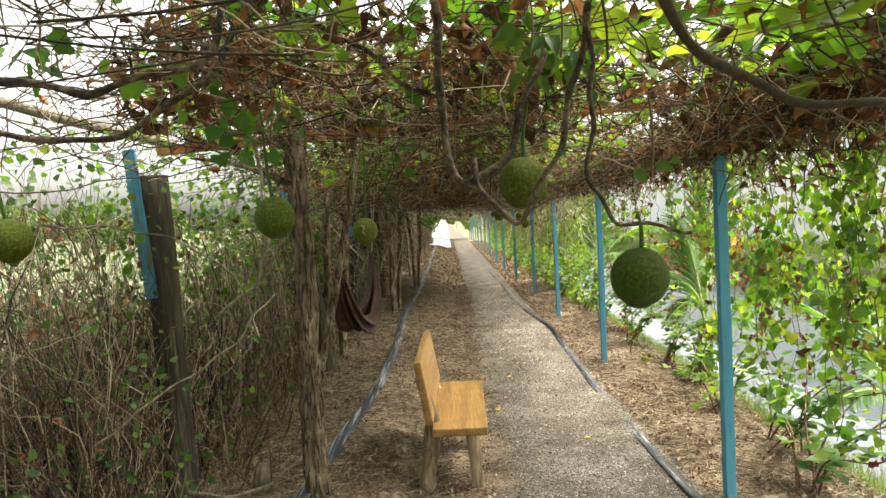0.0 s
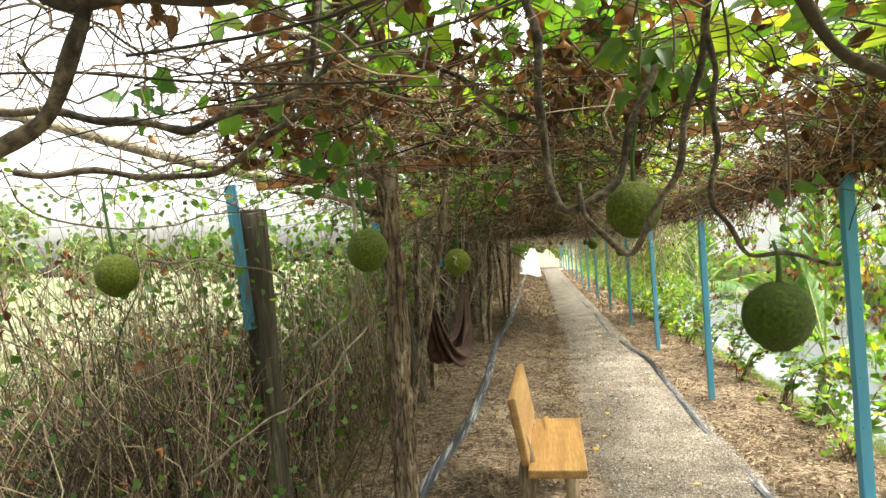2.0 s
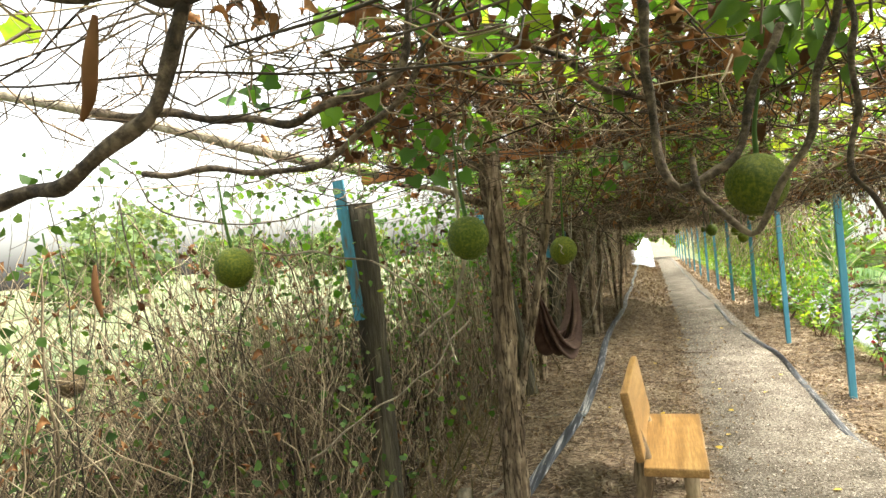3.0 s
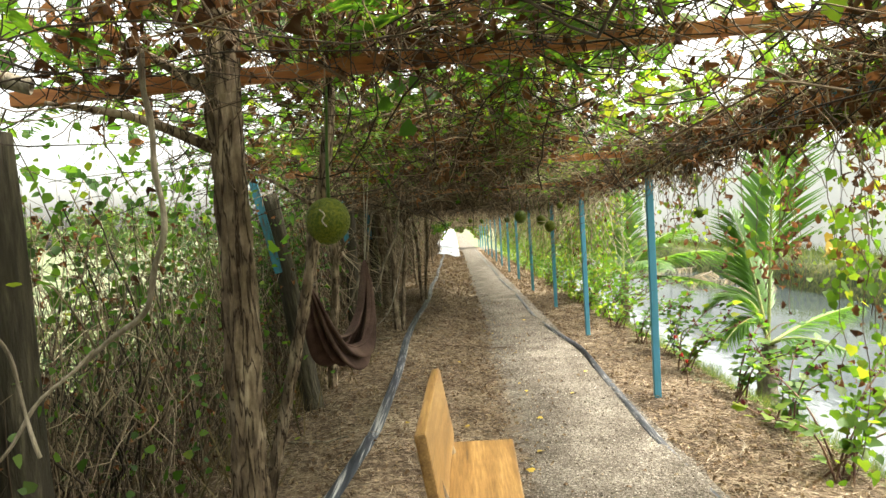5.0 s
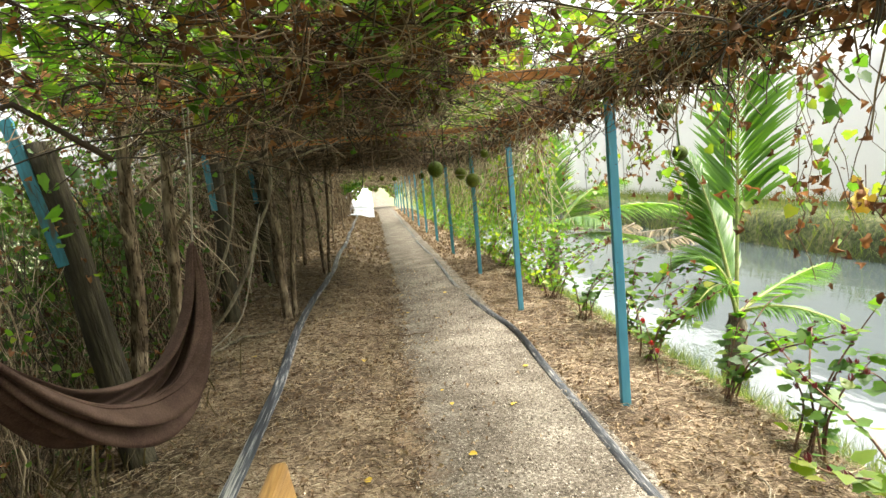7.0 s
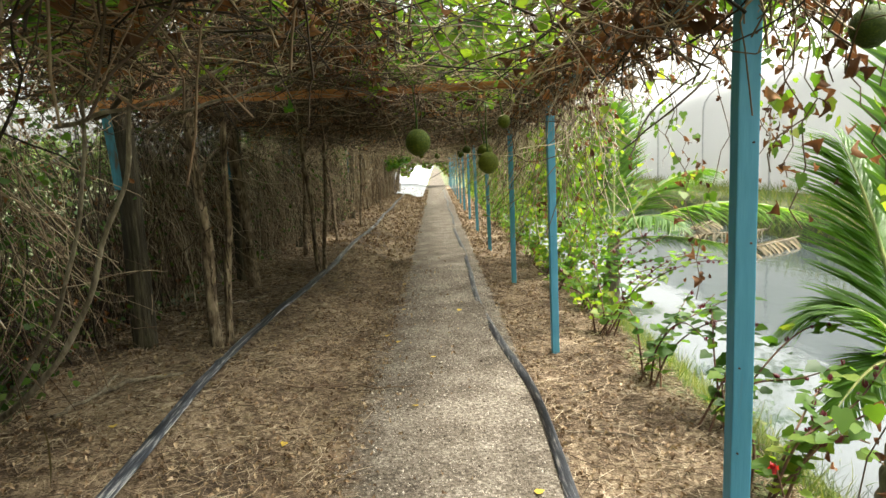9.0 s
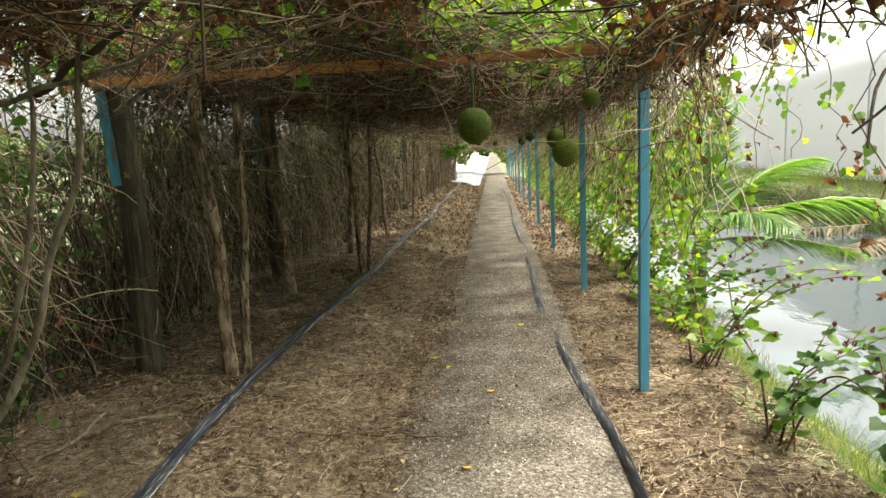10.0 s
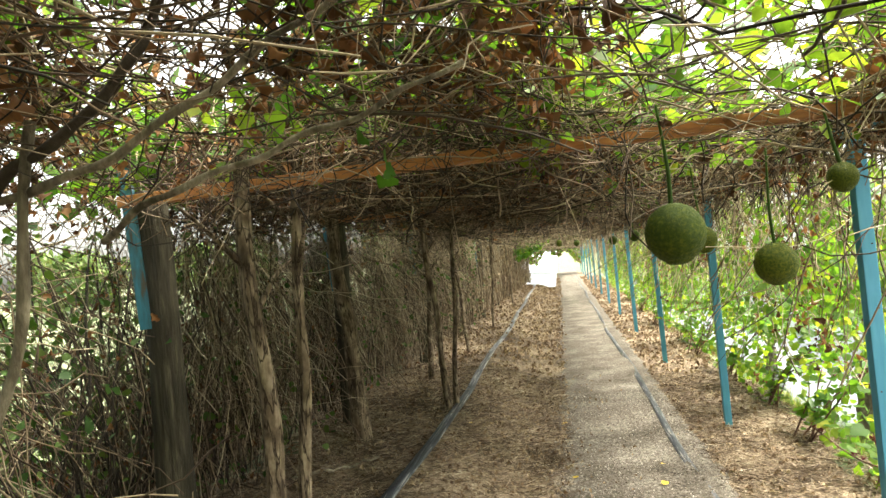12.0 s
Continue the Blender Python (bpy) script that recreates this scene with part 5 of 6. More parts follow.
hedge("dark_hedge_stems", 300, 7.5, 20.0, 0.14, (0.003, 0.010), M_DARKVINE, "dark woody climbers in the hedge", (1.6, 2.3), 12, 0.5, 0.3)
# straw stems whose pale tone also stands for light on them
hedge("straw_hedge_stems", 1300, -0.3, 7.2, 0.15, (0.0012, 0.004), M_STRAW, "straw-coloured stems of the hedge, paled as if lit", (0.5, 1.9), 11, 0.7, 0.3)
hedge("hedge_tangle", 2000, -0.5, 7.2, 0.17, (0.0008, 0.0024), M_HEDGE, "fine dry tangle in the hedge", (0.3, 0.9), 7, 1.0, 1.6, 1.5)
hedge("hedge_curtain", 1500, 9.8, 19.0, 0.12, (0.0012, 0.004), M_STRAW, "straight dry creepers hanging like a curtain, paled as if lit", (1.2, 2.1), 10, 0.5, 0.12)
hedge("hedge_tangle", 2000, 8.0, 17.0, 0.17, (0.0012, 0.0035), M_HEDGE, "fine dry tangle in the hedge", (0.3, 1.0), 7, 1.0, 1.6, 1.9)


# dry strands hanging in bunches over the shaded hedge face; pale tone stands for light
n = 2100
bunch = np.concatenate([rng.uniform(8.0, 9.3, 8), rng.uniform(10.3, 18, 62)])
y = bunch[rng.integers(0, 70, n)] + rng.normal(0, 0.07, n)
x = hedge_x(y) + 0.04 + np.abs(rng.normal(0, 0.12, n))
P = wander(np.stack([x, y, 2.1 - 0.9 * rng.random(n) ** 2], 1), np.stack([rng.normal(0, 0.12, n), rng.normal(0, 0.12, n), -np.ones(n)], 1), rng.uniform(0.4, 1.7, n), 12, 0.8)
P[:, :, 2] = np.maximum(P[:, :, 2], land(P[:, :, 0], P[:, :, 1]) + 0.01)
V, F = tubes(P, rng.uniform(0.001, 0.0038, n)[:, None] * np.ones(12), 3)
thing("hanging_strands", mesh_from("hanging_strands", V, F), M_STRAW, "bunches of dry brown strands hanging over the hedge, paled as if lit", "vines", kind="stuff")

hedge("low_tangle", 2000, 0.4, 3.4, 0.2, (0.0008, 0.003), M_TWIG, "low dark bramble tangle at the foot of the hedge", (0.3, 0.8), 7, 1.0, 1.4, 0.75)
# lighter stem tone than the stretch before, standing for lit stems
hedge("low_tangle", 700, 3.2, 7.2, 0.16, (0.0008, 0.003), M_HEDGE, "low dry bramble tangle at the foot of the hedge", (0.3, 0.8), 7, 1.0, 1.4, 0.5)


def hedge_leaves(name, shape, n, y0, y1, z0, z1, size, material, label, spread=0.2, dry=False):
    y = rng.uniform(y0, y1, n)
    x = hedge_x(y) + rng.normal(-0.05, spread, n)
    pos = np.stack([x, y, land(x, y) + rng.uniform(z0, z1, n)], 1)
    rot = turns(rng.normal(0, 0.8, (n, 3)) + np.array([0.3, -0.2, 0.5]), rng.uniform(0, 6.3, n))
    sz = rng.uniform(*size, n)
    V, F = dry_set(pos, rot, sz) if dry else scatter(shape, pos, rot, sz)
    thing(name, mesh_from(name, V, F), material, label, "leaves", kind="stuff")


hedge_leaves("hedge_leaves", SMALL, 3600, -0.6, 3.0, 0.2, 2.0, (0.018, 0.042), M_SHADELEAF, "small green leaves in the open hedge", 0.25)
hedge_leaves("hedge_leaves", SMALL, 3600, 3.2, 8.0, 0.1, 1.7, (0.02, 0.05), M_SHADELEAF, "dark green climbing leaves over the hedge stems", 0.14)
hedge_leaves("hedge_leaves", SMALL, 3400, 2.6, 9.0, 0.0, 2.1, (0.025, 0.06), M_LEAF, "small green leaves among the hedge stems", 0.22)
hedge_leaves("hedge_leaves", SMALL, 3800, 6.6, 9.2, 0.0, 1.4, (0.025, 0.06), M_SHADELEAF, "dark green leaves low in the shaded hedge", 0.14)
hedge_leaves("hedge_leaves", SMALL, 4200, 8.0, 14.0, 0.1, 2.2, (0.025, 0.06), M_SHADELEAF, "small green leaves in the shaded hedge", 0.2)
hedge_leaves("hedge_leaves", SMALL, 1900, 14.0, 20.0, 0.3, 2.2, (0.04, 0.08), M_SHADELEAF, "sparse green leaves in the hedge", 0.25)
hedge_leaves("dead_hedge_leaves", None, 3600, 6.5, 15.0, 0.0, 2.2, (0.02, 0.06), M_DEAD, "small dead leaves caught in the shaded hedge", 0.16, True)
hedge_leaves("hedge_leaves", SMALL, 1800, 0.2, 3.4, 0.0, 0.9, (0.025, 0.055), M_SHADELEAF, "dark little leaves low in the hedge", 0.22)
hedge_leaves("hedge_leaves", LOBED, 200, 4.2, 9.0, 1.0, 2.4, (0.05, 0.10), M_LEAF, "vine leaves hanging over the hedge", 0.3)
hedge_leaves("dead_hedge_leaves", None, 2800, -0.6, 8.0, 0.0, 1.7, (0.02, 0.055), M_DEAD, "dead leaves caught in the hedge", 0.2, True)
# litter tone in place of dead brown, for the lit far hedge
hedge_leaves("dead_hedge_leaves", None, 1700, 16, 31.0, 0.0, 2.1, (0.06, 0.12), M_LITTER, "dead leaves caught in the far hedge, paled as if lit", 0.2, True)

n = 12000
y = rng.uniform(-0.8, 8.0, n)
pos = np.stack([-2.2 + rng.normal(0, 0.2, n) - 0.2 * (1 - step(0.5, 2.8, y)), y, 0.03 + (1.05 + 0.25 * lumps(y, y * 0, 2.0)) * rng.random(n) ** 1.3], 1)
pos = pos[(pos[:, 1] < 3.5) | (rng.random(n) < 0.4)]
n = len(pos)
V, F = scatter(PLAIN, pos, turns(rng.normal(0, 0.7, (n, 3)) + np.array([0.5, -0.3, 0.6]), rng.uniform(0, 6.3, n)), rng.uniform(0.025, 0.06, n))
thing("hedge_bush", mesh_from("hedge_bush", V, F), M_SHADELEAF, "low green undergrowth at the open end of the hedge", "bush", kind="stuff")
for y0, y1, n, top in ((-0.8, 4.5, 3200, 1.3), (7.0, 11.2, 4500, 1.7)):
    y = rng.uniform(y0, y1, n)
    pos = np.stack([-2.55 + rng.normal(0, 0.2, n), y, 0.05 + top * rng.random(n) ** 1.1], 1)
    V, F = scatter(PLAIN, pos, turns(rng.normal(0, 0.7, (n, 3)) + np.array([0.5, -0.3, 0.6]), rng.uniform(0, 6.3, n)), rng.uniform(0.03, 0.075, n))
    thing("hedge_bush", mesh_from("hedge_bush", V, F), M_SHADELEAF, "dark leafy growth that closes the back of the hedge", "bush", kind="stuff")
# a leafy bush behind the hedge, and grass at its foot
n = 15000
y = rng.uniform(2.7, 19, n)
pos = np.stack([-2.4 + rng.normal(0, 0.25, n), y, 0.05 + (1.0 + 0.3 * step(7, 9, y)) * rng.random(n) ** 1.5], 1)
pos = pos[(lumps(pos[:, 1], pos[:, 2], 2.4, 6.0) > -0.75) | (pos[:, 2] < 0.5)]
pos = pos[(pos[:, 1] > 7.5) | (rng.random(len(pos)) < 0.4)]
pos = pos[(pos[:, 1] < 11.5) | (pos[:, 2] < 0.45)]
pos = pos[rng.random(len(pos)) < 0.6]
n = len(pos)
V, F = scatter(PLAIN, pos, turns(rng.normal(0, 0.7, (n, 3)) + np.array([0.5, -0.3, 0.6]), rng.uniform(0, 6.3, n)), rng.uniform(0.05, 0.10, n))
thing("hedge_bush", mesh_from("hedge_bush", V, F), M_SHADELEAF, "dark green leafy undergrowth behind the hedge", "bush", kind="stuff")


def grass(name, n, place, size, label, material=None):
    x, y = place(n)
    pos = np.stack([x, y, land(x, y) - 0.01], 1)
    up = rng.normal(0, 0.35, (n, 3)) + np.array([0, 0, 1.0])
    rot = along(up, rng.normal(0, 1, (n, 3)))
    V, F = scatter(GRASSBLADE, pos, rot, rng.uniform(*size, n))
    thing(name, mesh_from(name, V, F), material or M_GRASS, label, "grass", kind="stuff")


grass("hedge_grass", 3500, lambda n: (-1.9 + rng.normal(0, 0.3, n), rng.uniform(-0.5, 8, n)), (0.15, 0.5), "long dry grass at the foot of the hedge", M_DRYGRASS)
grass("field_grass", 16000, lambda n: (rng.uniform(-9, -2.2, n), rng.uniform(-4, 14, n)), (0.1, 0.35), "rough meadow grass outside the hedge")
grass("bank_grass", 15000, lambda n: (2.55 + np.abs(rng.normal(0, 0.45, n)), rng.uniform(2, 20, n)), (0.05, 0.20), "green grass on the canal bank")
grass("far_bank_grass", 12000, lambda n: (8.75 + 2.6 * rng.random(n) ** 1.6, rng.uniform(6, 40, n)), (0.15, 0.45), "grass on the far canal bank", M_GRASS)

# ---- litter ----
def litter_place(n, y0, y1, side):
    y = rng.uniform(y0, y1, n)
    if side < 0:
        x = rng.uniform(-1.9, 0.42, n) ** 1
        k = x < path_left(y) + 0.05 + 0.12 * rng.normal(0, 1, n) * (rng.random(n) < 0.5)
    else:
        x = rng.uniform(1.42, 2.6, n)
        k = np.ones(n, bool)
    k &= (rng.random(n) < 0.7 + 0.3 * step(5.5, 8.0, y)) | (x > 0.9)
    hx = np.interp(y, left_line[:, 1], left_line[:, 0])
    k &= (np.abs(x - hx) > 0.055) | (rng.random(n) < 0.12)
    return x[k], y[k]


def straw(name, n, y0, y1, side, length, label):
    x, y = litter_place(n, y0, y1, side)
    n = len(x)
    a = rng.uniform(0, np.pi, n)
    L = rng.uniform(*length, n)
    d = np.stack([np.cos(a), np.sin(a), rng.normal(0, 0.10, n)], 1) * L[:, None] / 2
    b = rng.normal(0, 0.12, (n, 3)) * L[:, None]
    c = np.stack([x, y, land(x, y) + rng.uniform(0.002, 0.02, n)], 1)
    V, F = tubes(np.stack([c - d, c + b * [1, 1, 0.4], c + d], 1), rng.uniform(0.0007, 0.0022, n)[:, None] * np.ones(3), 3)
    thing(name, mesh_from(name, V, F), M_STRAW, label, "litter", kind="stuff")


straw("straw_litter", 42000, 3.0, 15, -1, (0.03, 0.16), "dry straw and twig litter on the bank beside the path")
straw("straw_litter", 17000, 2.5, 15, 1, (0.04, 0.2), "dry straw litter between the edging and the canal")
for name, n, y0, y1, side, sz in (("leaf_litter", 9000, 3.0, 15, -1, (0.015, 0.048)), ("leaf_litter", 3500, 2.5, 15, 1, (0.02, 0.05)), ("leaf_litter", 7000, 15, 40, -1, (0.04, 0.08)), ("leaf_litter", 4000, 15, 40, 1, (0.04, 0.08))):
    x, y = litter_place(n, y0, y1, side)
    pos = np.stack([x, y, land(x, y) + 0.004], 1)
    V, F = dry_set(pos, turns(rng.normal(0, 0.35, (len(x), 3)) + np.array([0, 0, 1.0]), rng.uniform(0, 6.3, len(x))), rng.uniform(*sz, len(x)))
    thing(name, mesh_from(name, V, F), M_LITTER, "crumbled brown leaf litter on the soil", "litter", kind="stuff")

OCTA = (np.array([(1, 0, 0), (-1, 0, 0), (0, 1, 0), (0, -1, 0), (0, 0, 0.7), (0, 0, -0.7)]), np.array([(0, 2, 4), (2, 1, 4), (1, 3, 4), (3, 0, 4), (2, 0, 5), (1, 2, 5), (3, 1, 5), (0, 3, 5)]))
n = 26000
y = 3.2 + 11 * rng.random(n) ** 1.4
x = rng.uniform(0.15, 1.5, n)
pos = np.stack([x, y, path_top(x, y) + 0.001], 1)
V, F = scatter(OCTA, pos, turns(rng.normal(0, 1, (n, 3)), rng.uniform(0, 6.3, n)), rng.uniform(0.002, 0.0065, n)[:, None] * rng.uniform(0.7, 1.3, (n, 3)))
thing("path_pebbles", mesh_from("path_pebbles", V, F), M_PEBBLE, "small loose stones on the gravel path", "gravel", kind="stuff", smooth=False)

n = 1500
y = 3.2 + 11 * rng.random(n) ** 1.3
x = rng.uniform(0.2, 1.42, n)
pos = np.stack([x, y, path_top(x, y) + 0.002], 1)
V, F = scatter(OCTA, pos, turns(rng.normal(0, 1, (n, 3)), rng.uniform(0, 6.3, n)), rng.uniform(0.006, 0.013, n)[:, None] * rng.uniform(0.6, 1.3, (n, 3)))
thing("path_stones", mesh_from("path_stones", V, F), M_PEBBLE, "larger loose stones on the gravel path", "gravel", kind="stuff", smooth=False)
n = 450
y = 3.2 + 12 * rng.random(n)
x = 0.25 + np.abs(rng.normal(0, 0.35, n))
pos = np.stack([x, y, path_top(x, y) + 0.006], 1)
V, F = dry_set(pos, turns(rng.normal(0, 0.4, (n, 3)) + np.array([0, 0, 1.0]), rng.uniform(0, 6.3, n)), rng.uniform(0.012, 0.035, n))
thing("path_litter", mesh_from("path_litter", V, F), M_LITTER, "bits of dry leaf scattered on the gravel", "litter", kind="stuff")
YL = mesh_from("fallen_leaf", LOBED[0] * 0.07, LOBED[1])
DL = mesh_from("fallen_leaf", DRY[1][0] * 0.07, DRY[1][1])
for j in range(38):
    y = rng.uniform(4.5, 13.5)
    x = rng.choice([rng.uniform(-1.2, 0.5), rng.uniform(0.3, 1.3)])
    z = float(max(land(x, y), path_top(np.array(x), np.array(y)))) + 0.012
    dry = j % 3 == 0
    thing("fallen_leaf", DL if dry else YL, M_LITTER if dry else M_YELLOWLEAF, "curled pale dry leaf on the ground" if dry else "fallen yellow leaf lying on the ground", "leaf", "fallen leaves", at=pose(x, y, z, rng.uniform(-12, 12), rng.uniform(-12, 12), rng.uniform(0, 360)) @ Matrix.Scale(rng.uniform(0.45, 0.85), 4))
bm = bmesh.new()
bmesh.ops.create_icosphere(bm, subdivisions=2, radius=0.035)
for v in bm.verts:
    v.co += 0.012 * noise.noise_vector(v.co * 40)
    v.co.z *= 0.6
me = bpy.data.meshes.new("red_flower")
bm.to_mesh(me)
bm.free()
thing("red_flower", me, M_RED, "fallen red flower lying by the bench", "flower", at=pose(-0.02, 5.0, 0.04))


# ---- canal side: shrubs, palms, hanging vines ----
def calyx_mesh():
    """A pointed bud of five fleshy sepals."""
    V, F = [(0, 0, -0.012)], []
    for j in range(5):
        a = j * 2 * math.pi / 5
        for rr, z, w in ((0.011, -0.002, 0.5), (0.012, 0.010, 0.35), (0.005, 0.024, 0.1)):
            V += [(rr * math.cos(a - w), rr * math.sin(a - w), z), (rr * math.cos(a + w), rr * math.sin(a + w), z)]
        o = 1 + j * 6
        F += [(0, o, o + 1), (o, o + 2, o + 1), (o + 1, o + 2, o + 3), (o + 2, o + 4, o + 3), (o + 3, o + 4, o + 5)]
    return mesh_from("calyx", np.array(V), np.array(F))


CALYX = calyx_mesh()


def shrub(x, y, seed, height, n_stems, lean):
    r = np.random.default_rng(seed)
    z = float(land(x, y)) - 0.02
    ob = base("roselle_shrub", "sprawling roselle shrub with lobed leaves and dark red calyces", "shrub", "roselle shrubs on the canal bank", at=pose(x, y, z))
    lv, ln, rv = [], [], []
    for s in range(n_stems):
        a = r.normal(lean, 0.9)
        L = height * r.uniform(0.7, 1.2)
        out = r.uniform(0.5, 1.0)
        P = smooth_line([(0.05 * r.normal(), 0.05 * r.normal(), 0), (math.cos(a) * L * out * 0.35, math.sin(a) * L * out * 0.35, L * 0.45), (math.cos(a) * L * out, math.sin(a) * L * out, L * r.uniform(0.6, 0.9)), (math.cos(a) * L * out * 1.35, math.sin(a) * L * out * 1.35, L * r.uniform(0.65, 0.95))], 22)
        V, F = tubes(P[None], np.linspace(0.008, 0.003, 22)[None], 6)
        thing("stem", mesh_from("stem", V, F), M_REDSTEM, parent=ob)
        for j in range(4, 22):
            for q in range(int(r.random() < 0.85) + (j % 4 == 0)):
                lv.append(P[j] + r.normal(0, 0.03, 3))
                ln.append((r.normal(0, 1), r.normal(0, 1), r.uniform(-0.4, 0.5)))
            if j > 12 and r.random() < 0.45:
                rv.append(P[j] + r.normal(0, 0.012, 3))
    lv, ln = np.array(lv), np.array(ln)
    V, F = scatter(LOBED, lv, along(ln, np.tile([0, 0, 1.0], (len(lv), 1)) + r.normal(0, 0.3, (len(lv), 3))), r.uniform(0.05, 0.095, len(lv)))
    thing("foliage", mesh_from("foliage", V, F), M_LEAF if seed % 3 else M_YELLOWGREEN, parent=ob, kind="stuff")
    if rv:
        rv = np.array(rv)
        for p in rv:
            thing("calyx", CALYX, M_RED, parent=ob, label="dark red calyx", at=Matrix.Translation(p) @ pose(0, 0, 0, *r.uniform(-50, 50, 3)) @ Matrix.Scale(r.uniform(0.8, 1.3), 4))


for j, (x, y, h, n) in enumerate([(1.98, 3.5, 0.7, 7), (2.2, 4.2, 0.75, 7), (2.15, 5.0, 0.75, 7), (2.3, 5.9, 0.7, 6), (2.3, 6.7, 0.65, 6), (2.2, 7.6, 0.6, 6), (2.35, 8.4, 0.7, 6), (2.2, 9.2, 0.75, 6), (2.25, 10.4, 0.8, 7), (2.3, 11.3, 0.8, 7), (2.25, 12.3, 0.8, 7), (2.3, 13.5, 0.9, 7), (2.3, 14.8, 0.9, 7), (2.2, 16.2, 0.9, 7), (2.3, 17.8, 1.0, 7), (2.2, 19.5, 1.0, 7), (2.2, 22, 1.0, 6), (2.2, 25, 1.0, 6)]):
    shrub(x, y, 100 + j, h, n, 0.15)


NARROW = plain_leaf(0.032, 0.016, 0.35)
LEAFLET = mesh_from("leaflet", *NARROW)


def palm(x, y, seed, trunk_h, fronds, size, label, single=False):
    r = np.random.default_rng(seed)
    z = float(land(x, y)) - 0.05
    ob = base("coconut_palm", label, "palm", "young palms by the canal", at=pose(x, y, z))
    P = smooth_line([(0, 0, 0), (0.02, 0.01, trunk_h * 0.5), (0.05, 0.0, trunk_h)], 16)
    V, F = tubes(P[None], (np.linspace(0.13, 0.08, 16) * (1 + 0.1 * np.sin(np.arange(16) * 2.1)))[None], 14)
    thing("trunk", mesh_from("trunk", V, F), M_BARKPALE, parent=ob)
    for j, (az, el, L, droop) in enumerate(fronds):
        a, e = math.radians(az), math.radians(el)
        L *= size
        d = np.array([math.cos(a) * math.cos(e), math.sin(a) * math.cos(e), math.sin(e)])
        h = np.array([math.cos(a), math.sin(a), 0])
        t = np.linspace(0, 1, 34)[:, None]
        R = np.array([0.04, 0, trunk_h]) + d * L * t + h * 0.25 * droop * L * t**2 - np.array([0, 0, 1.0]) * droop * 0.55 * L * t**2.2
        V, F = tubes(R[None], np.linspace(0.022, 0.003, 34)[None], 6)
        fr = thing("frond", mesh_from("frond", V, F), M_RACHIS, parent=ob)
        T = np.gradient(R, axis=0)
        T /= np.linalg.norm(T, axis=1, keepdims=True)
        side = np.cross(T, [0, 0, 1.0])
        side /= np.linalg.norm(side, axis=1, keepdims=True) + 1e-9
        pos, ahead, size_l, facing = [], [], [], []
        for w in np.linspace(0.24 if L > 2.6 else 0.16, 0.99, 96):
            i = w * 33
            i0 = min(int(i), 32)
            p, tt, sd = R[i0] + (R[i0 + 1] - R[i0]) * (i - i0), T[i0], side[i0]
            for sg in (-1, 1):
                ang = 0.78 - 0.38 * w + r.normal(0, 0.07)
                pos.append(p)
                facing.append(np.cross(sd, tt) - sg * 0.35 * sd)
                ahead.append(tt * math.cos(ang) + sg * sd * math.sin(ang) + np.array([0, 0, -0.08 + r.normal(0, 0.08)]))
                size_l.append(min(L * 0.29, 0.74) * (math.sin(math.pi * (0.12 + 0.8 * w)) ** 0.7) * r.uniform(0.88, 1.08))
        pos, ahead, size_l = np.array(pos), np.array(ahead), np.array(size_l)
        rot = along(ahead, np.array(facing))
        if single:
            for p, ro, sz in zip(pos, rot, size_l):
                thing("leaflet", LEAFLET, M_PALM, parent=fr, at=Matrix.Translation(p) @ Matrix(ro.tolist()).to_4x4() @ Matrix.Scale(sz, 4))
        else:
            V, F = scatter(NARROW, pos, rot, size_l)
            thing("leaf_fringe", mesh_from("leaf_fringe", V, F), M_PALM, parent=fr, kind="stuff")


palm(3.40, 8.4, 1, 0.75, [(42, 82, 3.7, 0.03), (15, 24, 1.25, 0.25), (150, 84, 1.5, 1.3), (100, 78, 1.9, 0.35), (-60, 30, 0.9, 0.9), (200, 80, 1.1, 1.7)], 1.0, "young coconut palm with one tall upright frond beside the canal", True)
palm(3.75, 5.2, 2, 0.8, [(150, 62, 1.6, 0.45), (95, 66, 1.7, 0.5), (20, 50, 1.6, 0.7), (-70, 50, 1.4, 0.8), (200, 40, 1.0, 0.9)], 0.85, "young coconut palm with arching fronds among roselle shrubs")
palm(3.2, 13.6, 3, 0.95, [(70, 76, 2.3, 0.25), (200, 62, 1.7, 0.7), (120, 66, 1.8, 0.6), (10, 58, 2.0, 0.7), (-30, 38, 2.3, 0.8), (-75, 45, 1.6, 0.9), (-20, 12, 1.5, 0.5)], 1.0, "young coconut palm drooping over the water")
palm(3.5, 17.5, 4, 0.5, [(200, 60, 1.8, 0.7), (120, 60, 1.9, 0.6), (30, 60, 2.0, 0.7), (-40, 45, 1.9, 0.8), (-110, 50, 1.8, 0.8)], 1.0, "young coconut palm farther along the bank")


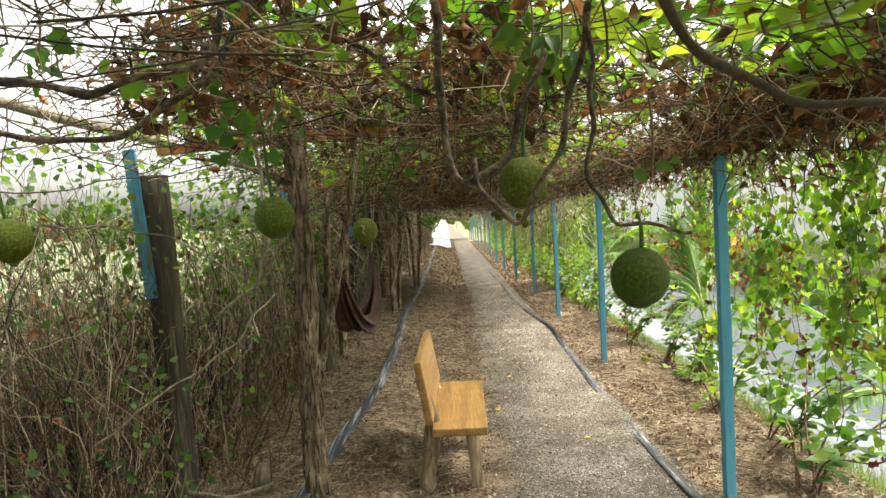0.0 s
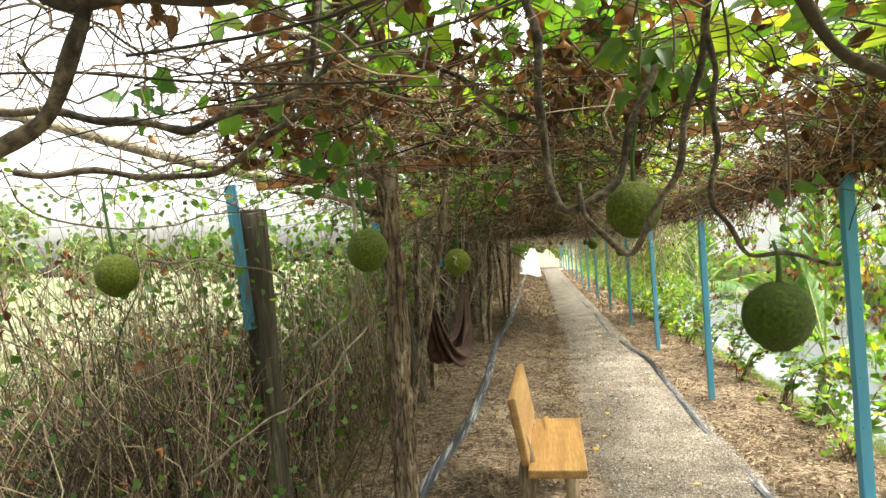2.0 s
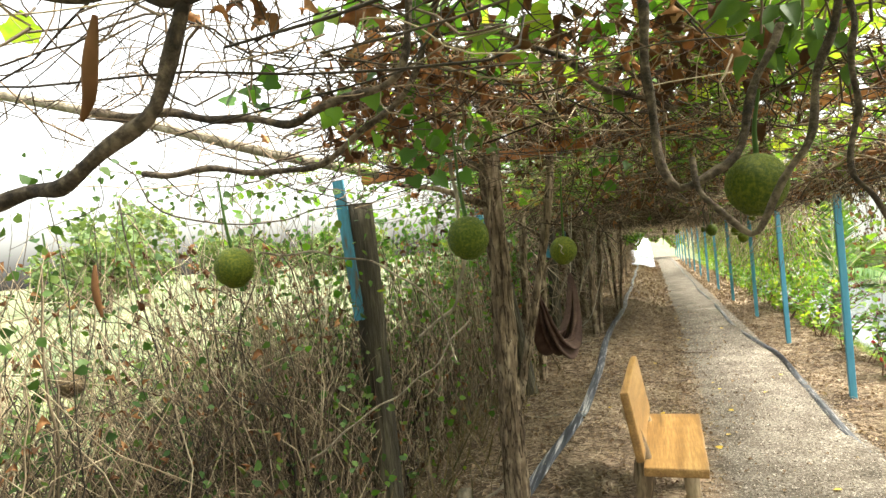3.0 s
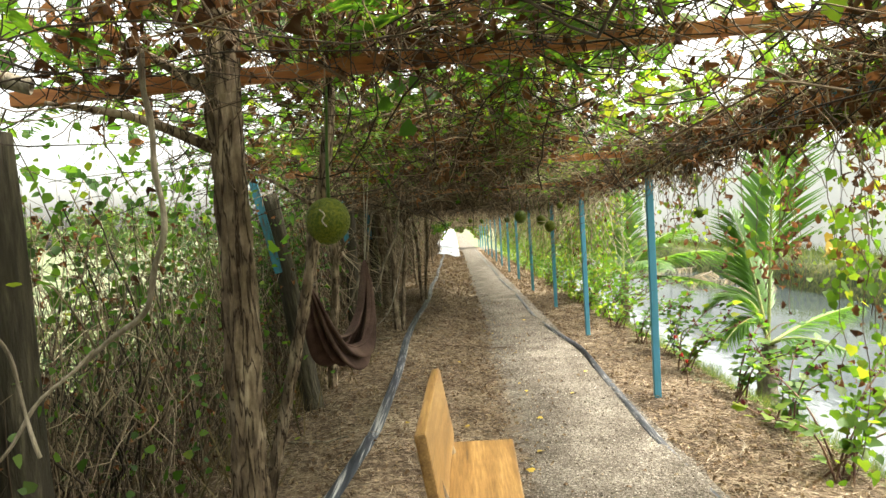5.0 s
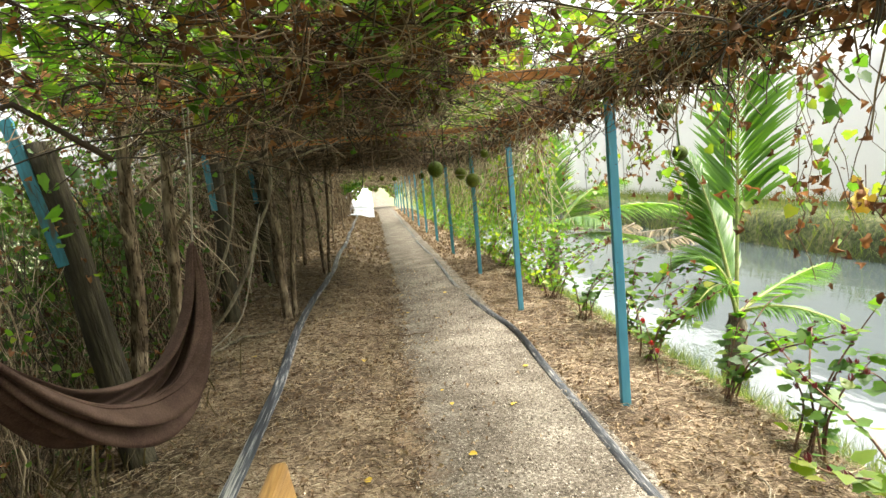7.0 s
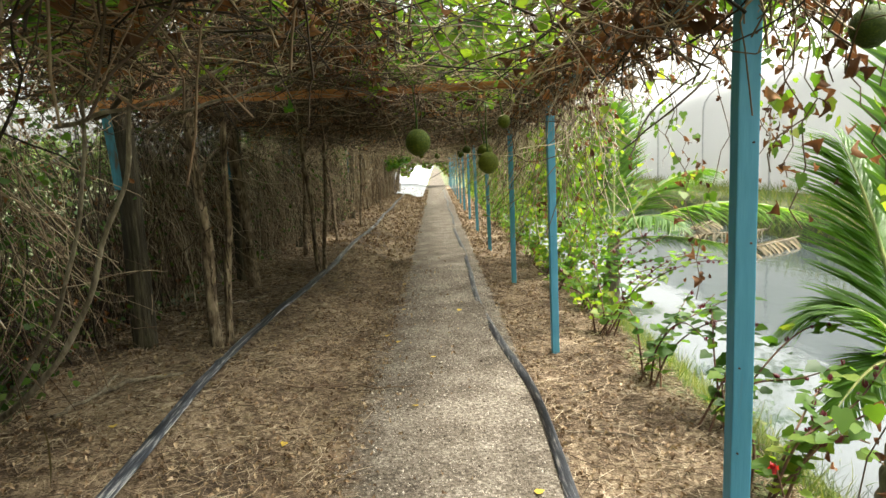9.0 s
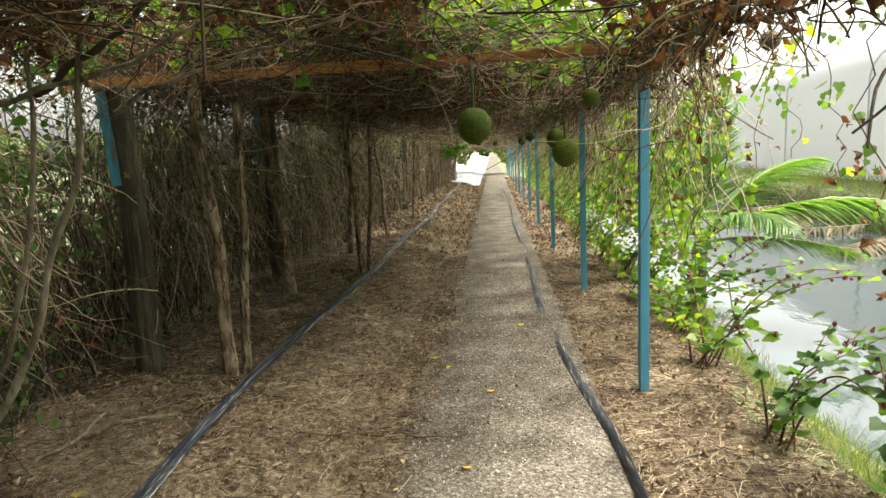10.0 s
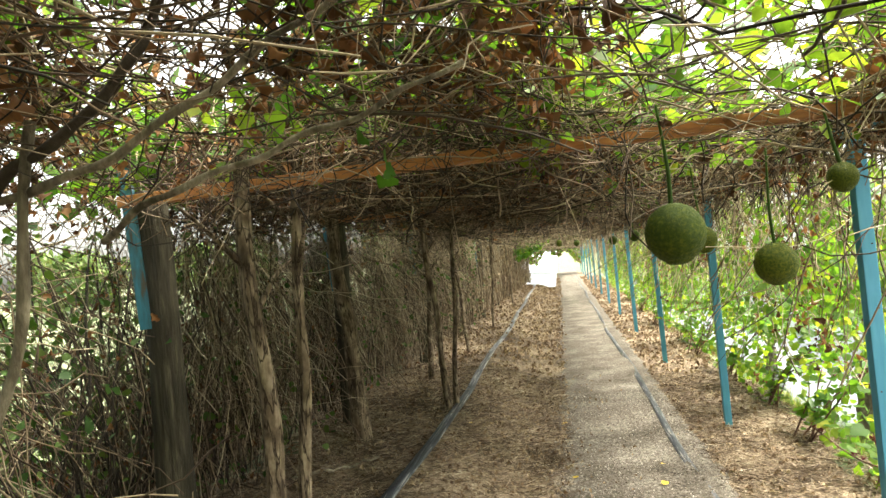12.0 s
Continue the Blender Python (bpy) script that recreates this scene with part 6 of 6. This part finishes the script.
def strand(x, y, top, length, seed, leaf, dead, size, label):
    r = np.random.default_rng(seed)
    k = 14
    w = np.linspace(0, 1, k)
    P = np.stack([x + np.cumsum(r.normal(0, 0.03, k)), y + np.cumsum(r.normal(0, 0.03, k)), top - length * w], 1)
    xr = float(np.interp(y, [p[1] for p in RIGHT], [p[0] for p in RIGHT]))
    P = np.concatenate([smooth_line([(xr, y - 0.1, 2.06), ((xr + x) / 2, y - 0.04, top + 0.05), tuple(P[0])], 8)[:-1], P])
    k = len(P)
    ob = base("hanging_creeper", label, "creeper", "creepers hanging on the canal side", at=pose(0, 0, 0))
    V, F = tubes(P[None], np.full((1, k), 0.0025), 4)
    thing("stem", mesh_from("stem", V, F), M_TWIG, parent=ob)
    for count, shape, mat_, nm in ((leaf, LOBED, (M_YELLOWGREEN, M_LEAF, M_YELLOWGREEN)[seed % 3], "foliage"), (dead, None, M_DEAD, "dead_foliage")):
        if count:
            i = np.clip(r.choice(r.uniform(0, k - 1.01, max(3, count // 5)), count) + r.normal(0, 0.35, count), 0, k - 1.01)
            p = np.stack([np.interp(i, np.arange(k), P[:, c]) for c in range(3)], 1) + r.normal(0, 0.05, (count, 3))
            ah = np.stack([r.normal(0, 0.6, count), r.normal(0, 0.6, count), -np.ones(count)], 1)
            rot = along(ah, r.normal(0, 1, (count, 3)) + np.array([0, -0.6, 0.5]))
            sz = (0.45 + 0.85 * r.random(count) ** 1.5) * size * (1.0 if shape else 1.15)
            V, F = scatter(shape, p, rot, sz) if shape else dry_set(p, rot, sz)
            thing(nm, mesh_from(nm, V, F), mat_, parent=ob, kind="stuff")


for j in range(210):
    y = 2.6 + 27 * (j / 210) ** 1.6 + rng.normal(0, 0.15)
    far, near = y > 10.5, y < 4.8
    x = rng.uniform(1.8, 2.3) if near else rng.uniform(1.9, 2.5) if far else rng.uniform(1.85, 2.7)
    dead = j % 4 == 0 or (5.2 < y < 7.4 and j % 2 == 0)
    if (7.4 < y < 9.8 and j % 3) or (5.4 < y < 7.4 and j % 3 == 1):
        continue
    length = rng.uniform(1.0, 1.9) if far or near else rng.uniform(0.4, 1.5)
    leaves = 8 if dead else int(rng.uniform(100, 170) if near or far else rng.uniform(20, 45))
    strand(x, y, 2.15 + 0.2 * rng.random(), length, 300 + j, leaves, 40 if dead else 16, 0.05, "dry creeper with curled brown leaves" if dead else "trailing creeper with yellow-green lobed leaves")

strand(2.9, 6.2, 2.2, 1.0, 911, 10, 6, 0.06, "trailing creeper with a few yellowing leaves")
sprig(2.9, 6.2, 1.28, 9, 0.10, 720, M_YELLOWLEAF, "bunch of large yellow leaves on a creeper")

# bushy growth behind the far blue posts
n = 13000
y = rng.uniform(10.8, 36, n)
pos = np.stack([2.25 + np.abs(rng.normal(0, 0.22, n)), y, -0.1 + 2.1 * rng.random(n)], 1)
keep = np.sin(y * 2.3) + 0.5 * np.sin(y * 5.1) + 0.8 > 0.1 + 0.6 * rng.random(n)
pos = pos[keep]
V, F = scatter(LOBED, pos, turns(rng.normal(0, 0.8, (len(pos), 3)) + np.array([-0.4, -0.5, 0.4]), rng.uniform(0, 6.3, len(pos))), rng.uniform(0.03, 0.075, len(pos)))
thing("bank_thicket", mesh_from("bank_thicket", V, F), M_YELLOWGREEN, "bright green climbing thicket behind the blue posts", "bush", kind="stuff")

# straw-coloured dead strands that hang in bunches from the rail
n = 1500
bunch = rng.uniform(9.6, 34, 46)
y = bunch[rng.integers(0, 46, n)] + rng.normal(0, 0.12, n)
x = np.interp(y, [p[1] for p in RIGHT], [p[0] for p in RIGHT]) + 0.12 + np.abs(rng.normal(0, 0.18, n))
P = wander(np.stack([x, y, 2.1 + 0.06 * rng.normal(0, 1, n)], 1), np.stack([rng.normal(0, 0.12, n), rng.normal(0, 0.12, n), -np.ones(n)], 1), rng.uniform(0.3, 1.6, n), 10, 0.7)
P[:, :, 2] = np.maximum(P[:, :, 2], land(P[:, :, 0], P[:, :, 1]) + 0.02)
V, F = tubes(P, rng.uniform(0.0015, 0.0045, n)[:, None] * np.ones(10), 3)
thing("dead_strands", mesh_from("dead_strands", V, F), M_STRAW, "straw-coloured dead strands hanging from the canal-side rail", "vines", kind="stuff")

# two blossoms on a thin stem by the second post
blossom_plant = base("red_blossom", "red blossoms on a thin dark stem by the post", "flower", at=pose(2.0, 7.12, float(land(2.0, 7.12)) - 0.01))
L = smooth_line([(0.06, 0.02, 0), (0.04, 0.0, 0.2), (0.0, 0.0, 0.36), (-0.05, -0.02, 0.52)], 16)
V, F = tubes(L[None], np.linspace(0.005, 0.003, 16)[None], 6)
thing("stem", mesh_from("stem", V, F), M_REDSTEM, parent=blossom_plant)
for j, (dx, dz) in enumerate([(0.0, 0.33), (0.045, 0.27), (-0.055, 0.50)]):
    c = np.array([dx, -0.02, dz])
    p = np.repeat(c[None], 14, 0)
    V, F = scatter(PLAIN, p, turns(np.random.default_rng(40 + j).normal(0, 1, (14, 3)), np.linspace(0, 6.1, 14)), np.full(14, 0.024))
    thing("blossom", mesh_from("blossom", V, F), M_BLOSSOM, parent=blossom_plant, label="crumpled red blossom")

# ---- the far bank and distance ----
for j, (x, y, az) in enumerate([(8.7, 18.5, 215), (9.0, 20, 190), (8.6, 22.5, 235), (8.9, 24.5, 200)]):
    L = 2.2
    d = np.array([math.cos(math.radians(az)), math.sin(math.radians(az)), 0])
    q = np.linspace(0, 1, 24)[:, None]
    zz = land(x + d[0] * L * q[:, 0], y + d[1] * L * q[:, 0])
    R = np.array([x, y, 0]) + d * L * q + np.array([0, 0, 1.0]) * (np.maximum(zz, -0.52)[:, None] + 0.1)
    V, F = tubes(R[None], np.linspace(0.03, 0.006, 24)[None], 6)
    fr = base("fallen_frond", "grey dry palm frond fallen on the far bank", "frond", "fallen fronds")
    thing("stalk", mesh_from("stalk", V, F), M_BARKPALE, parent=fr)
    p = np.repeat(R[3:], 4, 0)
    ah = d + np.cross(d, [0, 0, 1.0]) * rng.choice([-1, 1], (len(p), 1)) * rng.uniform(0.6, 1.6, (len(p), 1)) + rng.normal(0, 0.15, (len(p), 3)) * [1, 1, 0.5]
    V, F = scatter(BLADE, p, along(ah, np.tile([0, 0, 1.0], (len(p), 1))), rng.uniform(0.4, 0.8, len(p)))
    thing("leaf_fringe", mesh_from("leaf_fringe", V, F), M_DRYGRASS, parent=fr, kind="stuff")

house = base("greenhouse", "long white film greenhouse across the canal", "greenhouse", at=pose(11.5, 30, 0.05))
arc = np.linspace(0, np.pi, 17)
prof = np.concatenate([[(-0.0, 0)], np.stack([3.5 - 3.5 * np.cos(arc), 3.0 + 1.6 * np.sin(arc)], 1), [(7.0, 0)]])
ys = np.linspace(-20, 30, 26)
V = np.array([(a + 0.03 * math.sin(y * 2), y, b) for y in ys for a, b in prof])
i = np.arange(len(V)).reshape(len(ys), len(prof))
F = np.stack([i[:-1, :-1], i[:-1, 1:], i[1:, 1:], i[1:, :-1]], -1).reshape(-1, 4)
skin = thing("film", mesh_from("film", V, F), M_FILM, parent=house)
for y in np.linspace(-20, 30, 11):
    P = np.array([[(a - 0.02, y, b + 0.02) for a, b in prof]])
    V, F = tubes(P, np.full((1, len(prof)), 0.03), 6)
    thing("hoop", mesh_from("hoop", V, F), M_STEEL, parent=house)
for y in (-20, 30):
    V = np.array([(a, y, b) for a, b in prof])
    thing("end_wall", mesh_from("end_wall", V, [np.arange(len(prof))[None, :]]), M_FILM, parent=house)


def far_tree(x, y, h, seed):
    r = np.random.default_rng(seed)
    ob = base("tree", "hazy green tree at the edge of the meadow", "tree", "far trees", at=pose(x, y, 0))
    P = smooth_line([(0, 0, 0), (0.1, 0.1, h * 0.3), (0.2, 0, h * 0.7)], 10)
    V, F = tubes(P[None], np.linspace(0.2, 0.06, 10)[None], 8)
    thing("trunk", mesh_from("trunk", V, F), M_BARK, parent=ob)
    n = 1500
    c = np.stack([r.normal(0, h * 0.22, 14), r.normal(0, h * 0.22, 14), r.uniform(0.25, 0.95, 14) * h], 1)
    p = c[r.integers(0, 14, n)] + r.normal(0, h * 0.09, (n, 3))
    p[:, 2] = np.maximum(p[:, 2], 0.2)
    V, F = scatter(PLAIN, p, turns(r.normal(0, 1, (n, 3)), r.uniform(0, 6, n)), r.uniform(0.2, 0.5, n))
    thing("crown", mesh_from("crown", V, F), M_FARLEAF, parent=ob)


for j in range(26):
    far_tree(-26 - 14 * rng.random(), -16 + j * 3.2 + rng.normal(0, 0.8), rng.uniform(3.5, 6.5), 500 + j)
for j in range(7):
    far_tree((-22, -17, -13, 12, 16, 21, 26)[j], 92 + rng.normal(0, 3), rng.uniform(5, 7), 560 + j)
for j in range(8):
    far_tree(24 + rng.normal(0, 2), 8 + j * 7, rng.uniform(5, 8), 580 + j)
for j in range(6):
    far_tree(-12 + j * 6, -34 + rng.normal(0, 2), rng.uniform(4, 7), 600 + j)
